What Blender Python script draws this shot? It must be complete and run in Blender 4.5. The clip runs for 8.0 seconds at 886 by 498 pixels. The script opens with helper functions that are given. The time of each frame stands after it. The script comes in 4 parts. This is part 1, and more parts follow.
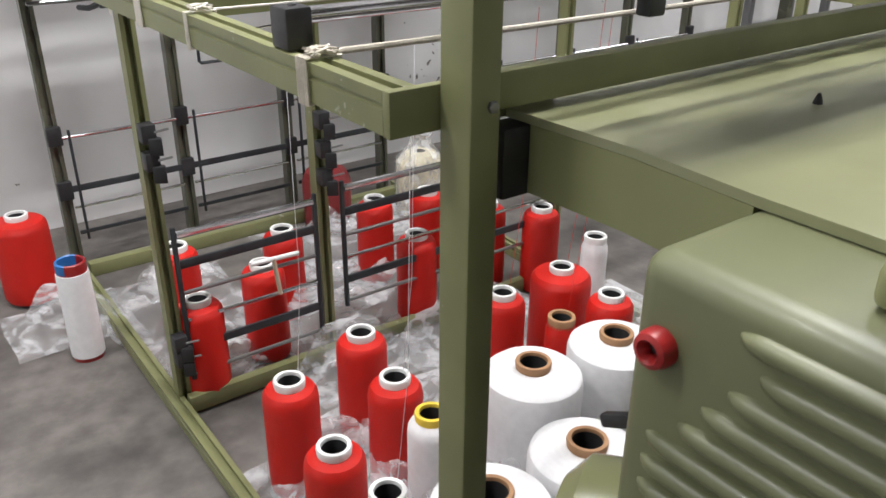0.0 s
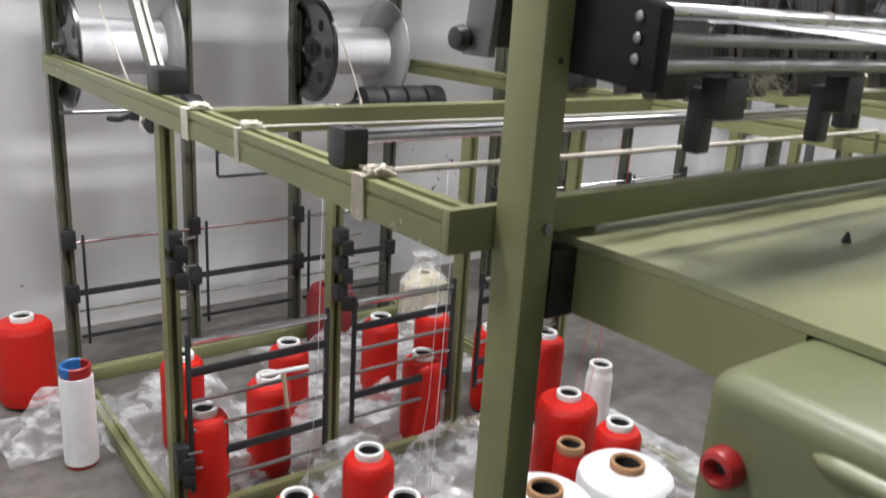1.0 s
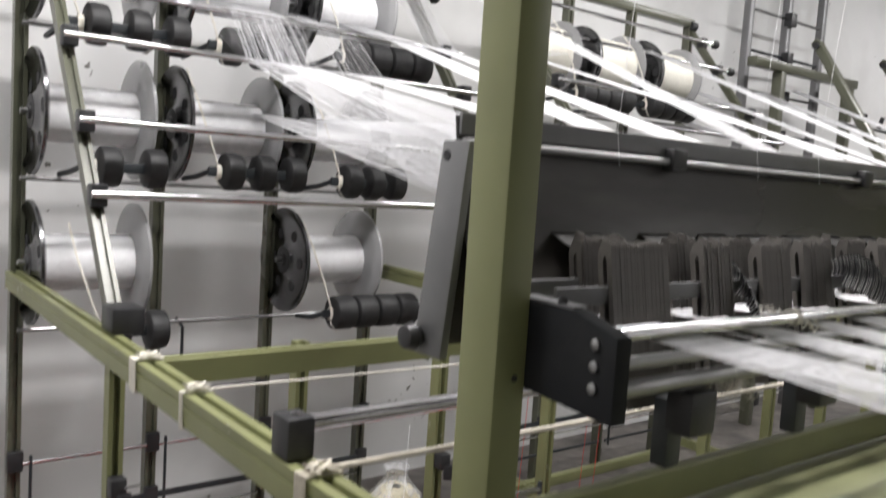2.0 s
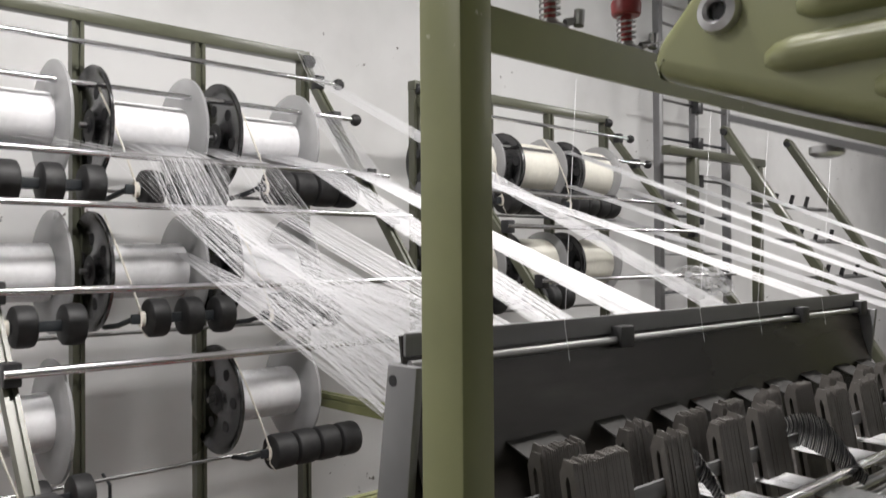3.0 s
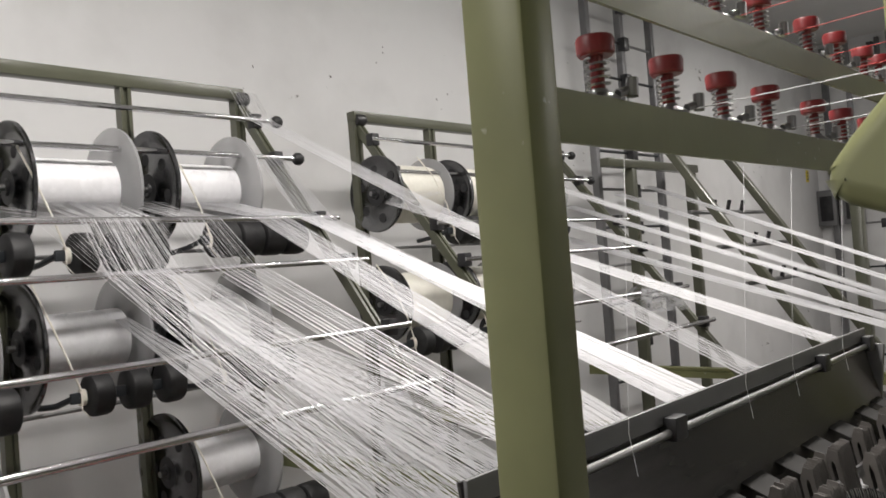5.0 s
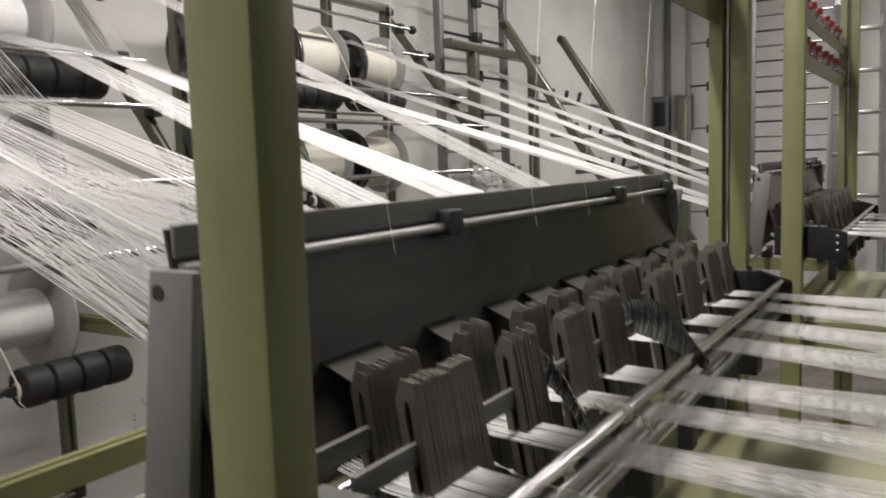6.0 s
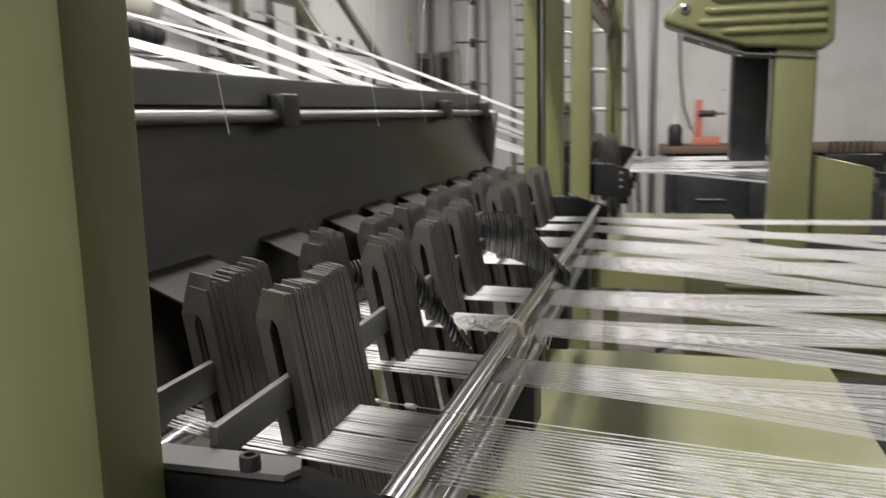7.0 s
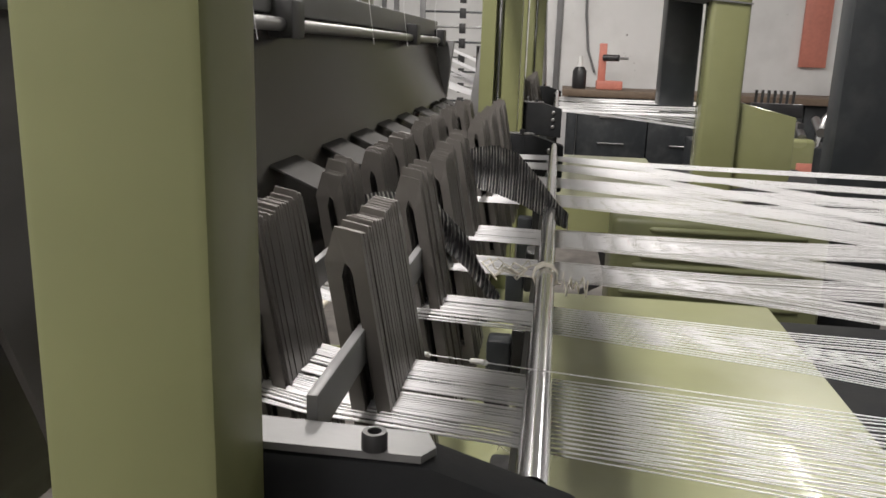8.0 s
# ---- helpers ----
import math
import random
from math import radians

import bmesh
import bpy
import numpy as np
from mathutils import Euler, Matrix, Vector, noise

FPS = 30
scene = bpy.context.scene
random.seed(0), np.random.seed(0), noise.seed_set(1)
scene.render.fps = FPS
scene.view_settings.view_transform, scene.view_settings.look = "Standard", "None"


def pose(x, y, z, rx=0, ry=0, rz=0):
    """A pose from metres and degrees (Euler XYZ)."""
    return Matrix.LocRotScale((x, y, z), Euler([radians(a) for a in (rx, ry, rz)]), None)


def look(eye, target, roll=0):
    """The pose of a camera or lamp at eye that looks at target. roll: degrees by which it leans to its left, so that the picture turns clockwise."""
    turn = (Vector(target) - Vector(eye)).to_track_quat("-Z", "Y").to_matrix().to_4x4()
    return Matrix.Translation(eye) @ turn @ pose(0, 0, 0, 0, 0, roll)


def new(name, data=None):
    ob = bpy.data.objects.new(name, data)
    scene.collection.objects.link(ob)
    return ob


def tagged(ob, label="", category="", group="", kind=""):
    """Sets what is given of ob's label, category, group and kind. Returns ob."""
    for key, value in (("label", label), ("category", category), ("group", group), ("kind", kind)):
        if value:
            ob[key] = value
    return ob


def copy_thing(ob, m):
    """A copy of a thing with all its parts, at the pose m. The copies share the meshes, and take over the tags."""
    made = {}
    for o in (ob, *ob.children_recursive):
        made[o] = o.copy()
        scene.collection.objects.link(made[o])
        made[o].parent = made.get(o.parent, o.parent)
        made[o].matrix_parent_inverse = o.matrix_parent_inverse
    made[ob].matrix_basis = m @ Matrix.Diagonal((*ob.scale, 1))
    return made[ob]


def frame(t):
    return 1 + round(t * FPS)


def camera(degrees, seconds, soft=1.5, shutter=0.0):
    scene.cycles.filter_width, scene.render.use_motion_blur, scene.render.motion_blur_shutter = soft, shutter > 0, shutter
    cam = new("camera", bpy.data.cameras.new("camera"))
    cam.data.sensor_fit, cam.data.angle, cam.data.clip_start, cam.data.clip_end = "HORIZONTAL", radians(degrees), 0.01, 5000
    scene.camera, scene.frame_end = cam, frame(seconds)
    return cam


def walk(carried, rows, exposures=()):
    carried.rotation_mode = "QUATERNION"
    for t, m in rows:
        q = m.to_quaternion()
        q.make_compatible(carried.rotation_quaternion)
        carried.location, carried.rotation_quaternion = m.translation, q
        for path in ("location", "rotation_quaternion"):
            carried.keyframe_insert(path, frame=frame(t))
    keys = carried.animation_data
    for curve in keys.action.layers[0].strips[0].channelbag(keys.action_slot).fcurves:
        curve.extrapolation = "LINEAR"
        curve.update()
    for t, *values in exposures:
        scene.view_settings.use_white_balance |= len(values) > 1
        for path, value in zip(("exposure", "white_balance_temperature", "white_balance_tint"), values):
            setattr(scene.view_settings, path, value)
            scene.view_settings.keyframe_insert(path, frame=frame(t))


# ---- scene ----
cam = camera(57.1, 8.0, shutter=0.35)
PATH = [
    (0, (-0.008, -0.024, 1.206), (1.066, 1.426, 0.342), 0.4),
    (0.5, (-0.064, -0.019, 1.186), (1.057, 1.43, 0.381), 0.6),
    (1, (-0.084, -0.004, 1.204), (1.082, 1.514, 0.626), 3.5),
    (1.5, (-0.073, 0.013, 1.25), (1.085, 1.581, 0.804), 4.3),
    (2, (-0.008, 0.052, 1.335), (1.218, 1.623, 1.159), 3.7),
    (2.2, (0.004, 0.063, 1.372), (1.261, 1.614, 1.247), 2.7),
    (3.5, (0.01, 0.141, 1.53), (1.403, 1.574, 1.606), -1.7),
    (4, (0.006, 0.198, 1.581), (1.436, 1.594, 1.662), -3.2),
    (5.5, (0.072, 0.274, 1.547), (1.632, 1.526, 1.51), -5.0),
    (6, (0.144, 0.258, 1.438), (1.831, 1.31, 1.22), -1.9),
    (6.5, (0.173, 0.29, 1.387), (1.908, 1.261, 1.178), -1.3),
    (7, (0.241, 0.391, 1.369), (2.145, 0.911, 1.044), -1.2),
    (7.5, (0.271, 0.497, 1.366), (2.211, 0.745, 0.947), -0.3),
    (8, (0.279, 0.497, 1.358), (2.204, 0.75, 0.882), 1.9),
]
EXPOSURES = [(0, 0.94, 6150, 10), (0.5, 0.94, 6150, 10), (1, 0.88, 6100, 10), (1.5, 0.72, 6150, 10), (2, 0.6, 6250, 10), (2.2, 0.53, 6250, 10), (3.5, 0.26, 6400, 10), (4, 0.22, 6400, 10), (5.5, 0.03, 6600, 10), (6, 0.08, 6700, 10), (6.5, 0.25, 6650, 10), (7, 0.38, 6600, 10), (8, 0.6, 6550, 10)]
walk(cam, [(t, look(eye, target, roll)) for t, eye, target, roll in PATH], EXPOSURES)

# ---------------------------------------------------------------- light
world = bpy.data.worlds.new("world")
scene.world = world
world.use_nodes = True
world.node_tree.nodes["Background"].inputs[0].default_value = (0.9, 0.95, 1.0, 1)
world.node_tree.nodes["Background"].inputs[1].default_value = 0.05
LAMP_POWER = 40.0
LAMP_Z = 3.3
LAMP_ROWS = [(-1.3, 1.7, 0.70), (5.4, -1.3, 0.7), (0.75, 1.0, 1.5), (3.2, 1.2, 0.8), (6.4, 1.0, 1.15)]

# ---------------------------------------------------------------- materials


def mat(name, color, rough=0.5, metal=0.0, vary=0.12, scale=30.0, bump=0.1, bump_scale=200.0, dirt=None, dirt_amount=0.0,
        dirt_scale=3.0, coat=0.0, rand=0.0, spec=0.5, stretch=(1, 1, 1)):
    """A procedural surface: colour varied at two scales, dirt patches, roughness variation and fine relief."""
    m = bpy.data.materials.new(name)
    m.use_nodes = True
    nt = m.node_tree
    b = nt.nodes["Principled BSDF"]
    tc = nt.nodes.new("ShaderNodeTexCoord")
    mp = nt.nodes.new("ShaderNodeMapping")
    mp.inputs["Scale"].default_value = stretch
    nt.links.new(tc.outputs["Object"], mp.inputs[0])

    def noise_tex(s, detail=4):
        n = nt.nodes.new("ShaderNodeTexNoise")
        n.inputs["Scale"].default_value, n.inputs["Detail"].default_value = s, detail
        nt.links.new(mp.outputs[0], n.inputs["Vector"])
        return n

    fine, wide = noise_tex(scale), noise_tex(scale / 9)
    add = nt.nodes.new("ShaderNodeMath")
    add.operation = "ADD"
    nt.links.new(fine.outputs["Fac"], add.inputs[0])
    nt.links.new(wide.outputs["Fac"], add.inputs[1])
    rng = nt.nodes.new("ShaderNodeMapRange")
    rng.inputs["From Min"].default_value, rng.inputs["From Max"].default_value = 0.6, 1.4
    rng.inputs["To Min"].default_value, rng.inputs["To Max"].default_value = 1 - vary, 1 + vary
    nt.links.new(add.outputs[0], rng.inputs["Value"])
    hsv = nt.nodes.new("ShaderNodeHueSaturation")
    hsv.inputs["Color"].default_value = (*color, 1)
    last = rng.outputs[0]
    if rand:
        info = nt.nodes.new("ShaderNodeObjectInfo")
        r2 = nt.nodes.new("ShaderNodeMapRange")
        r2.inputs["To Min"].default_value, r2.inputs["To Max"].default_value = 1 - rand, 1 + rand
        nt.links.new(info.outputs["Random"], r2.inputs["Value"])
        mul = nt.nodes.new("ShaderNodeMath")
        mul.operation = "MULTIPLY"
        nt.links.new(last, mul.inputs[0])
        nt.links.new(r2.outputs[0], mul.inputs[1])
        last = mul.outputs[0]
    nt.links.new(last, hsv.inputs["Value"])
    out = hsv.outputs[0]
    if dirt:
        dn = noise_tex(dirt_scale, 8)
        dr = nt.nodes.new("ShaderNodeMapRange")
        dr.inputs["From Min"].default_value, dr.inputs["From Max"].default_value = 0.48, 0.72
        dr.inputs["To Max"].default_value = dirt_amount
        nt.links.new(dn.outputs["Fac"], dr.inputs["Value"])
        mix = nt.nodes.new("ShaderNodeMix")
        mix.data_type = "RGBA"
        nt.links.new(dr.outputs[0], mix.inputs[0])
        nt.links.new(out, mix.inputs[6])
        mix.inputs[7].default_value = (*dirt, 1)
        out = mix.outputs[2]
    nt.links.new(out, b.inputs["Base Color"])
    b.inputs["Metallic"].default_value = metal
    b.inputs["Coat Weight"].default_value = coat
    b.inputs["Specular IOR Level"].default_value = spec
    rr = nt.nodes.new("ShaderNodeMapRange")
    rr.inputs["To Min"].default_value, rr.inputs["To Max"].default_value = max(0.02, rough - 0.1), min(1, rough + 0.1)
    nt.links.new(wide.outputs["Fac"], rr.inputs["Value"])
    nt.links.new(rr.outputs[0], b.inputs["Roughness"])
    if bump:
        bn = noise_tex(bump_scale, 3)
        bp = nt.nodes.new("ShaderNodeBump")
        bp.inputs["Strength"].default_value, bp.inputs["Distance"].default_value = bump, 0.002
        nt.links.new(bn.outputs["Fac"], bp.inputs["Height"])
        nt.links.new(bp.outputs[0], b.inputs["Normal"])
    return m


def wound_mat(name, color, rough, period, axis="Z", sheen=0.3, depth=0.35, vary=0.08):
    """Yarn wound round a tube: fine bands across the axis, with a little fuzz."""
    m = mat(name, color, rough, vary=vary, scale=60, bump=0)
    nt = m.node_tree
    b = nt.nodes["Principled BSDF"]
    b.inputs["Sheen Weight"].default_value = sheen
    tc = nt.nodes.new("ShaderNodeTexCoord")
    w = nt.nodes.new("ShaderNodeTexWave")
    w.bands_direction = axis
    w.inputs["Scale"].default_value, w.inputs["Distortion"].default_value = period, 2.5
    w.inputs["Detail Scale"].default_value = 3
    nt.links.new(tc.outputs["Object"], w.inputs["Vector"])
    bp = nt.nodes.new("ShaderNodeBump")
    bp.inputs["Strength"].default_value, bp.inputs["Distance"].default_value = depth, 0.002
    nt.links.new(w.outputs["Fac"], bp.inputs["Height"])
    nt.links.new(bp.outputs[0], b.inputs["Normal"])
    return m


GREEN = mat("olive_paint", (0.200, 0.209, 0.098), 0.38, vary=0.1, scale=14, bump=0.06, bump_scale=90, dirt=(0.10, 0.10, 0.05),
            dirt_amount=0.35, dirt_scale=5, spec=0.4)
GREEN_DARK = mat("dark_olive_paint", (0.092, 0.095, 0.066), 0.3, vary=0.12, scale=14, bump=0.06, bump_scale=90, dirt=(0.07, 0.07, 0.06),
                 dirt_amount=0.5, dirt_scale=6)
GREEN_SMOOTH = mat("olive_gloss_paint", (0.225, 0.235, 0.115), 0.27, vary=0.08, scale=9, bump=0.03, bump_scale=60, dirt=(0.12, 0.12, 0.06),
                   dirt_amount=0.2, dirt_scale=6, coat=0.15)
GREEN_SHADED = mat("shaded_gloss_paint", (0.138, 0.148, 0.074), 0.40, vary=0.10, scale=9, bump=0.03, bump_scale=60, dirt=(0.09, 0.10, 0.06),
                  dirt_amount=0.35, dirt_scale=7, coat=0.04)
GREEN_TABLE = mat("dusty_table_paint", (0.245, 0.255, 0.140), 0.36, vary=0.12, scale=9, bump=0.03, bump_scale=60, dirt=(0.36, 0.36, 0.27), dirt_amount=0.3, dirt_scale=7, coat=0.08)
CHROME = mat("chrome", (0.72, 0.72, 0.74), 0.16, 1.0, vary=0.08, scale=40, bump=0.02, dirt=(0.25, 0.22, 0.18), dirt_amount=0.3, dirt_scale=14)
STEEL = mat("grey_steel", (0.30, 0.30, 0.30), 0.36, 1.0, vary=0.12, scale=30, bump=0.05)
GREY_PLATE = mat("grey_plate", (0.19, 0.19, 0.195), 0.42, 0.3, vary=0.1, scale=25, bump=0.05, dirt=(0.09, 0.09, 0.09), dirt_amount=0.3)
DULL_PLATE = mat("dull_plate", (0.055, 0.054, 0.053), 0.8, 0.0, vary=0.12, scale=25, bump=0.05, spec=0.1)
DARK_SHEET = mat("dark_sheet", (0.036, 0.033, 0.031), 0.26, 0.0, vary=0.12, scale=8, bump=0.05, bump_scale=25, dirt=(0.13, 0.12, 0.112), dirt_amount=0.6, dirt_scale=5, stretch=(0.5, 1, 2.2))
BLACK = mat("black_plastic", (0.018, 0.018, 0.02), 0.42, vary=0.15, bump=0.1, dirt=(0.10, 0.10, 0.10), dirt_amount=0.2, dirt_scale=20)
DARK_CASE = mat("dull_black_case", (0.016, 0.017, 0.019), 0.78, vary=0.2, bump=0.1, dirt=(0.05, 0.05, 0.045), dirt_amount=0.3, dirt_scale=9, spec=0.2)
BLACK_STEEL = mat("black_painted_steel", (0.022, 0.026, 0.03), 0.4, vary=0.15, bump=0.05, dirt=(0.11, 0.11, 0.11), dirt_amount=0.25, dirt_scale=12)
RUBBER = mat("rubber", (0.014, 0.014, 0.015), 0.55, vary=0.2, bump=0.15, bump_scale=120, dirt=(0.08, 0.08, 0.08), dirt_amount=0.2, dirt_scale=25)
WIRE_STEEL = mat("drop_wire_steel", (0.125, 0.116, 0.108), 0.45, 0.25, vary=0.14, scale=80, bump=0.05, rand=0.02)
WALL_PAINT = mat("wall_paint", (0.70, 0.70, 0.70), 0.7, vary=0.03, scale=6, bump=0.12, bump_scale=40, dirt=(0.42, 0.415, 0.405), dirt_amount=0.45,
                 dirt_scale=1.7)


def chipped(m, color, scale, low, high):
    """Small scattered chips of another colour over a material."""
    nt = m.node_tree
    b = nt.nodes["Principled BSDF"]
    old = b.inputs["Base Color"].links[0].from_socket
    tc = nt.nodes.new("ShaderNodeTexCoord")
    n, wide = nt.nodes.new("ShaderNodeTexNoise"), nt.nodes.new("ShaderNodeTexNoise")
    n.inputs["Scale"].default_value, n.inputs["Detail"].default_value = scale, 3
    wide.inputs["Scale"].default_value = scale / 12
    mul = nt.nodes.new("ShaderNodeMath")
    mul.operation = "ADD"
    r = nt.nodes.new("ShaderNodeMapRange")
    r.inputs["From Min"].default_value, r.inputs["From Max"].default_value = low, high
    mix = nt.nodes.new("ShaderNodeMix")
    mix.data_type = "RGBA"
    for t in (n, wide):
        nt.links.new(tc.outputs["Object"], t.inputs["Vector"])
    nt.links.new(n.outputs["Fac"], mul.inputs[0])
    nt.links.new(wide.outputs["Fac"], mul.inputs[1])
    nt.links.new(mul.outputs[0], r.inputs["Value"])
    nt.links.new(r.outputs[0], mix.inputs[0])
    nt.links.new(old, mix.inputs[6])
    mix.inputs[7].default_value = (*color, 1)
    nt.links.new(mix.outputs[2], b.inputs["Base Color"])


chipped(WALL_PAINT, (0.16, 0.15, 0.14), 30, 1.355, 1.39)
chipped(GREEN, (0.34, 0.35, 0.27), 60, 1.29, 1.34)
CEILING = mat("ceiling_paint", (0.66, 0.66, 0.65), 0.8, vary=0.05, scale=3, bump=0.1)
CONCRETE = mat("concrete", (0.138, 0.126, 0.115), 0.58, vary=0.5, scale=16, bump=0.25, bump_scale=60, dirt=(0.035, 0.032, 0.03), dirt_amount=0.9,
               dirt_scale=3.6)
RED_YARN = wound_mat("red_yarn", (0.56, 0.012, 0.006), 0.44, 260, sheen=0.0)
RED_YARN.node_tree.nodes["Principled BSDF"].inputs["Specular IOR Level"].default_value = 0.3
DARK_RED_YARN = wound_mat("dark_red_yarn", (0.20, 0.012, 0.014), 0.5, 260, sheen=0.0)
WHITE_YARN = wound_mat("white_yarn", (0.80, 0.80, 0.81), 0.6, 220)
CREAM_YARN = wound_mat("cream_yarn", (0.72, 0.66, 0.47), 0.6, 220)
BEAM_YARN = wound_mat("beam_yarn", (0.80, 0.80, 0.82), 0.27, 240, axis="X", sheen=0.1, depth=0.15)
BEAM_CREAM = wound_mat("beam_cream_yarn", (0.76, 0.74, 0.66), 0.4, 240, axis="X", sheen=0.1, depth=0.2)
FLANGE_DARK = mat("dark_polished_flange", (0.17, 0.17, 0.175), 0.2, 1.0, vary=0.15, scale=25, bump=0.03, dirt=(0.05, 0.05, 0.05), dirt_amount=0.5, dirt_scale=12)
PALE_FLANGE = mat("pale_plastic_flange", (0.38, 0.38, 0.39), 0.3, vary=0.08, scale=20, bump=0.03)
ALU = mat("aluminium_flange", (0.55, 0.55, 0.56), 0.3, 1.0, vary=0.06, scale=20, bump=0.03)
WHITE_TUBE = mat("white_tube", (0.74, 0.74, 0.73), 0.45, vary=0.06, bump=0.05)
BROWN_TUBE = mat("card_tube", (0.36, 0.20, 0.10), 0.7, vary=0.12, scale=40, bump=0.1)
HOLLOW_SHADE = mat("tube_inside", (0.03, 0.03, 0.032), 0.8, vary=0.2)
RED_PLASTIC = mat("red_plastic", (0.30, 0.013, 0.013), 0.38, vary=0.1, bump=0.05, dirt=(0.2, 0.05, 0.05), dirt_amount=0.3, dirt_scale=30)
CAP_RED = mat("dark_red_cap", (0.19, 0.016, 0.018), 0.42, vary=0.15, bump=0.08, dirt=(0.16, 0.06, 0.06), dirt_amount=0.35, dirt_scale=30)
BLUE_PLASTIC = mat("blue_plastic", (0.03, 0.16, 0.45), 0.4)
YELLOW_PLASTIC = mat("yellow_plastic", (0.75, 0.55, 0.06), 0.4)
STRAND = mat("yarn_strand", (0.86, 0.86, 0.88), 0.45, vary=0.05, bump=0)


def let_light_through(m, share):
    """Thin fibres pass part of the light."""
    nt = m.node_tree
    b = nt.nodes["Principled BSDF"]
    tr = nt.nodes.new("ShaderNodeBsdfTranslucent")
    nt.links.new(b.inputs["Base Color"].links[0].from_socket, tr.inputs["Color"])
    mx = nt.nodes.new("ShaderNodeMixShader")
    mx.inputs[0].default_value = share
    nt.links.new(b.outputs[0], mx.inputs[1])
    nt.links.new(tr.outputs[0], mx.inputs[2])
    nt.links.new(mx.outputs[0], nt.nodes["Material Output"].inputs[0])


let_light_through(STRAND, 0.22)
STRAND_RED = mat("red_strand", (0.7, 0.05, 0.04), 0.5, bump=0)
CORD = mat("cotton_cord", (0.70, 0.67, 0.60), 0.85, vary=0.15, scale=300, bump=0.4, bump_scale=500)
ROPE = mat("jute_rope", (0.56, 0.52, 0.44), 0.9, vary=0.2, scale=300, bump=0.5, bump_scale=400)
FABRIC = wound_mat("ribbed_fabric", (0.075, 0.075, 0.08), 0.8, 90, axis="Y", sheen=0.2, depth=1.0, vary=0.35)


def ribbed(m, color, period):
    """Pale ribs woven across a fabric."""
    nt = m.node_tree
    b = nt.nodes["Principled BSDF"]
    old = b.inputs["Base Color"].links[0].from_socket
    tc = nt.nodes.new("ShaderNodeTexCoord")
    w = nt.nodes.new("ShaderNodeTexWave")
    w.bands_direction = "Y"
    w.inputs["Scale"].default_value, w.inputs["Distortion"].default_value = period, 1.0
    n = nt.nodes.new("ShaderNodeTexNoise")
    n.inputs["Scale"].default_value = 45
    nt.links.new(tc.outputs["Object"], w.inputs["Vector"])
    nt.links.new(tc.outputs["Object"], n.inputs["Vector"])
    mul = nt.nodes.new("ShaderNodeMath")
    mul.operation = "MULTIPLY"
    nt.links.new(w.outputs["Fac"], mul.inputs[0])
    nt.links.new(n.outputs["Fac"], mul.inputs[1])
    r = nt.nodes.new("ShaderNodeMapRange")
    r.inputs["From Min"].default_value, r.inputs["From Max"].default_value = 0.30, 0.52
    nt.links.new(mul.outputs[0], r.inputs["Value"])
    mix = nt.nodes.new("ShaderNodeMix")
    mix.data_type = "RGBA"
    nt.links.new(r.outputs[0], mix.inputs[0])
    nt.links.new(old, mix.inputs[6])
    mix.inputs[7].default_value = (*color, 1)
    nt.links.new(mix.outputs[2], b.inputs["Base Color"])


ribbed(FABRIC, (0.58, 0.58, 0.56), 110)
SIGN_YELLOW = mat("sign_yellow", (0.75, 0.6, 0.05), 0.5)
BEIGE = mat("beige_cloth", (0.55, 0.47, 0.34), 0.8, bump=0.3)
PINK = mat("pale_red_paint", (0.55, 0.20, 0.15), 0.5)
WOOD = mat("bench_wood", (0.14, 0.10, 0.07), 0.6, vary=0.2, scale=20, bump=0.1, stretch=(1, 8, 8))


def plastic_mat():
    m = mat("clear_plastic", (0.85, 0.86, 0.88), 0.16, vary=0.05, bump=0.9, bump_scale=16)
    nt = m.node_tree
    b = nt.nodes["Principled BSDF"]
    tr = nt.nodes.new("ShaderNodeBsdfTransparent")
    mx = nt.nodes.new("ShaderNodeMixShader")
    n = nt.nodes.new("ShaderNodeTexNoise")
    n.inputs["Scale"].default_value, n.inputs["Detail"].default_value = 6, 3
    r = nt.nodes.new("ShaderNodeMapRange")
    r.inputs["From Min"].default_value, r.inputs["From Max"].default_value = 0.4, 0.65
    r.inputs["To Min"].default_value, r.inputs["To Max"].default_value = 0.12, 0.5
    nt.links.new(n.outputs["Fac"], r.inputs["Value"])
    nt.links.new(r.outputs[0], mx.inputs[0])
    nt.links.new(tr.outputs[0], mx.inputs[1])
    nt.links.new(b.outputs[0], mx.inputs[2])
    nt.links.new(mx.outputs[0], nt.nodes["Material Output"].inputs[0])
    return m


PLASTIC = plastic_mat()


def half_clear(m, share):
    """A clouded plastic that lets part of the view through."""
    nt = m.node_tree
    tr = nt.nodes.new("ShaderNodeBsdfTransparent")
    mx = nt.nodes.new("ShaderNodeMixShader")
    mx.inputs[0].default_value = share
    nt.links.new(nt.nodes["Principled BSDF"].outputs[0], mx.inputs[1])
    nt.links.new(tr.outputs[0], mx.inputs[2])
    nt.links.new(mx.outputs[0], nt.nodes["Material Output"].inputs[0])


half_clear(PALE_FLANGE, 0.38)


def glow_mat(name, color, strength):
    m = bpy.data.materials.new(name)
    m.use_nodes = True
    b = m.node_tree.nodes["Principled BSDF"]
    b.inputs["Base Color"].default_value = (0.8, 0.8, 0.8, 1)
    b.inputs["Emission Color"].default_value = (*color, 1)
    b.inputs["Emission Strength"].default_value = strength
    return m


TUBE_GLOW = glow_mat("lamp_tube", (0.95, 1.0, 0.97), 9.0)

# ---------------------------------------------------------------- mesh helpers


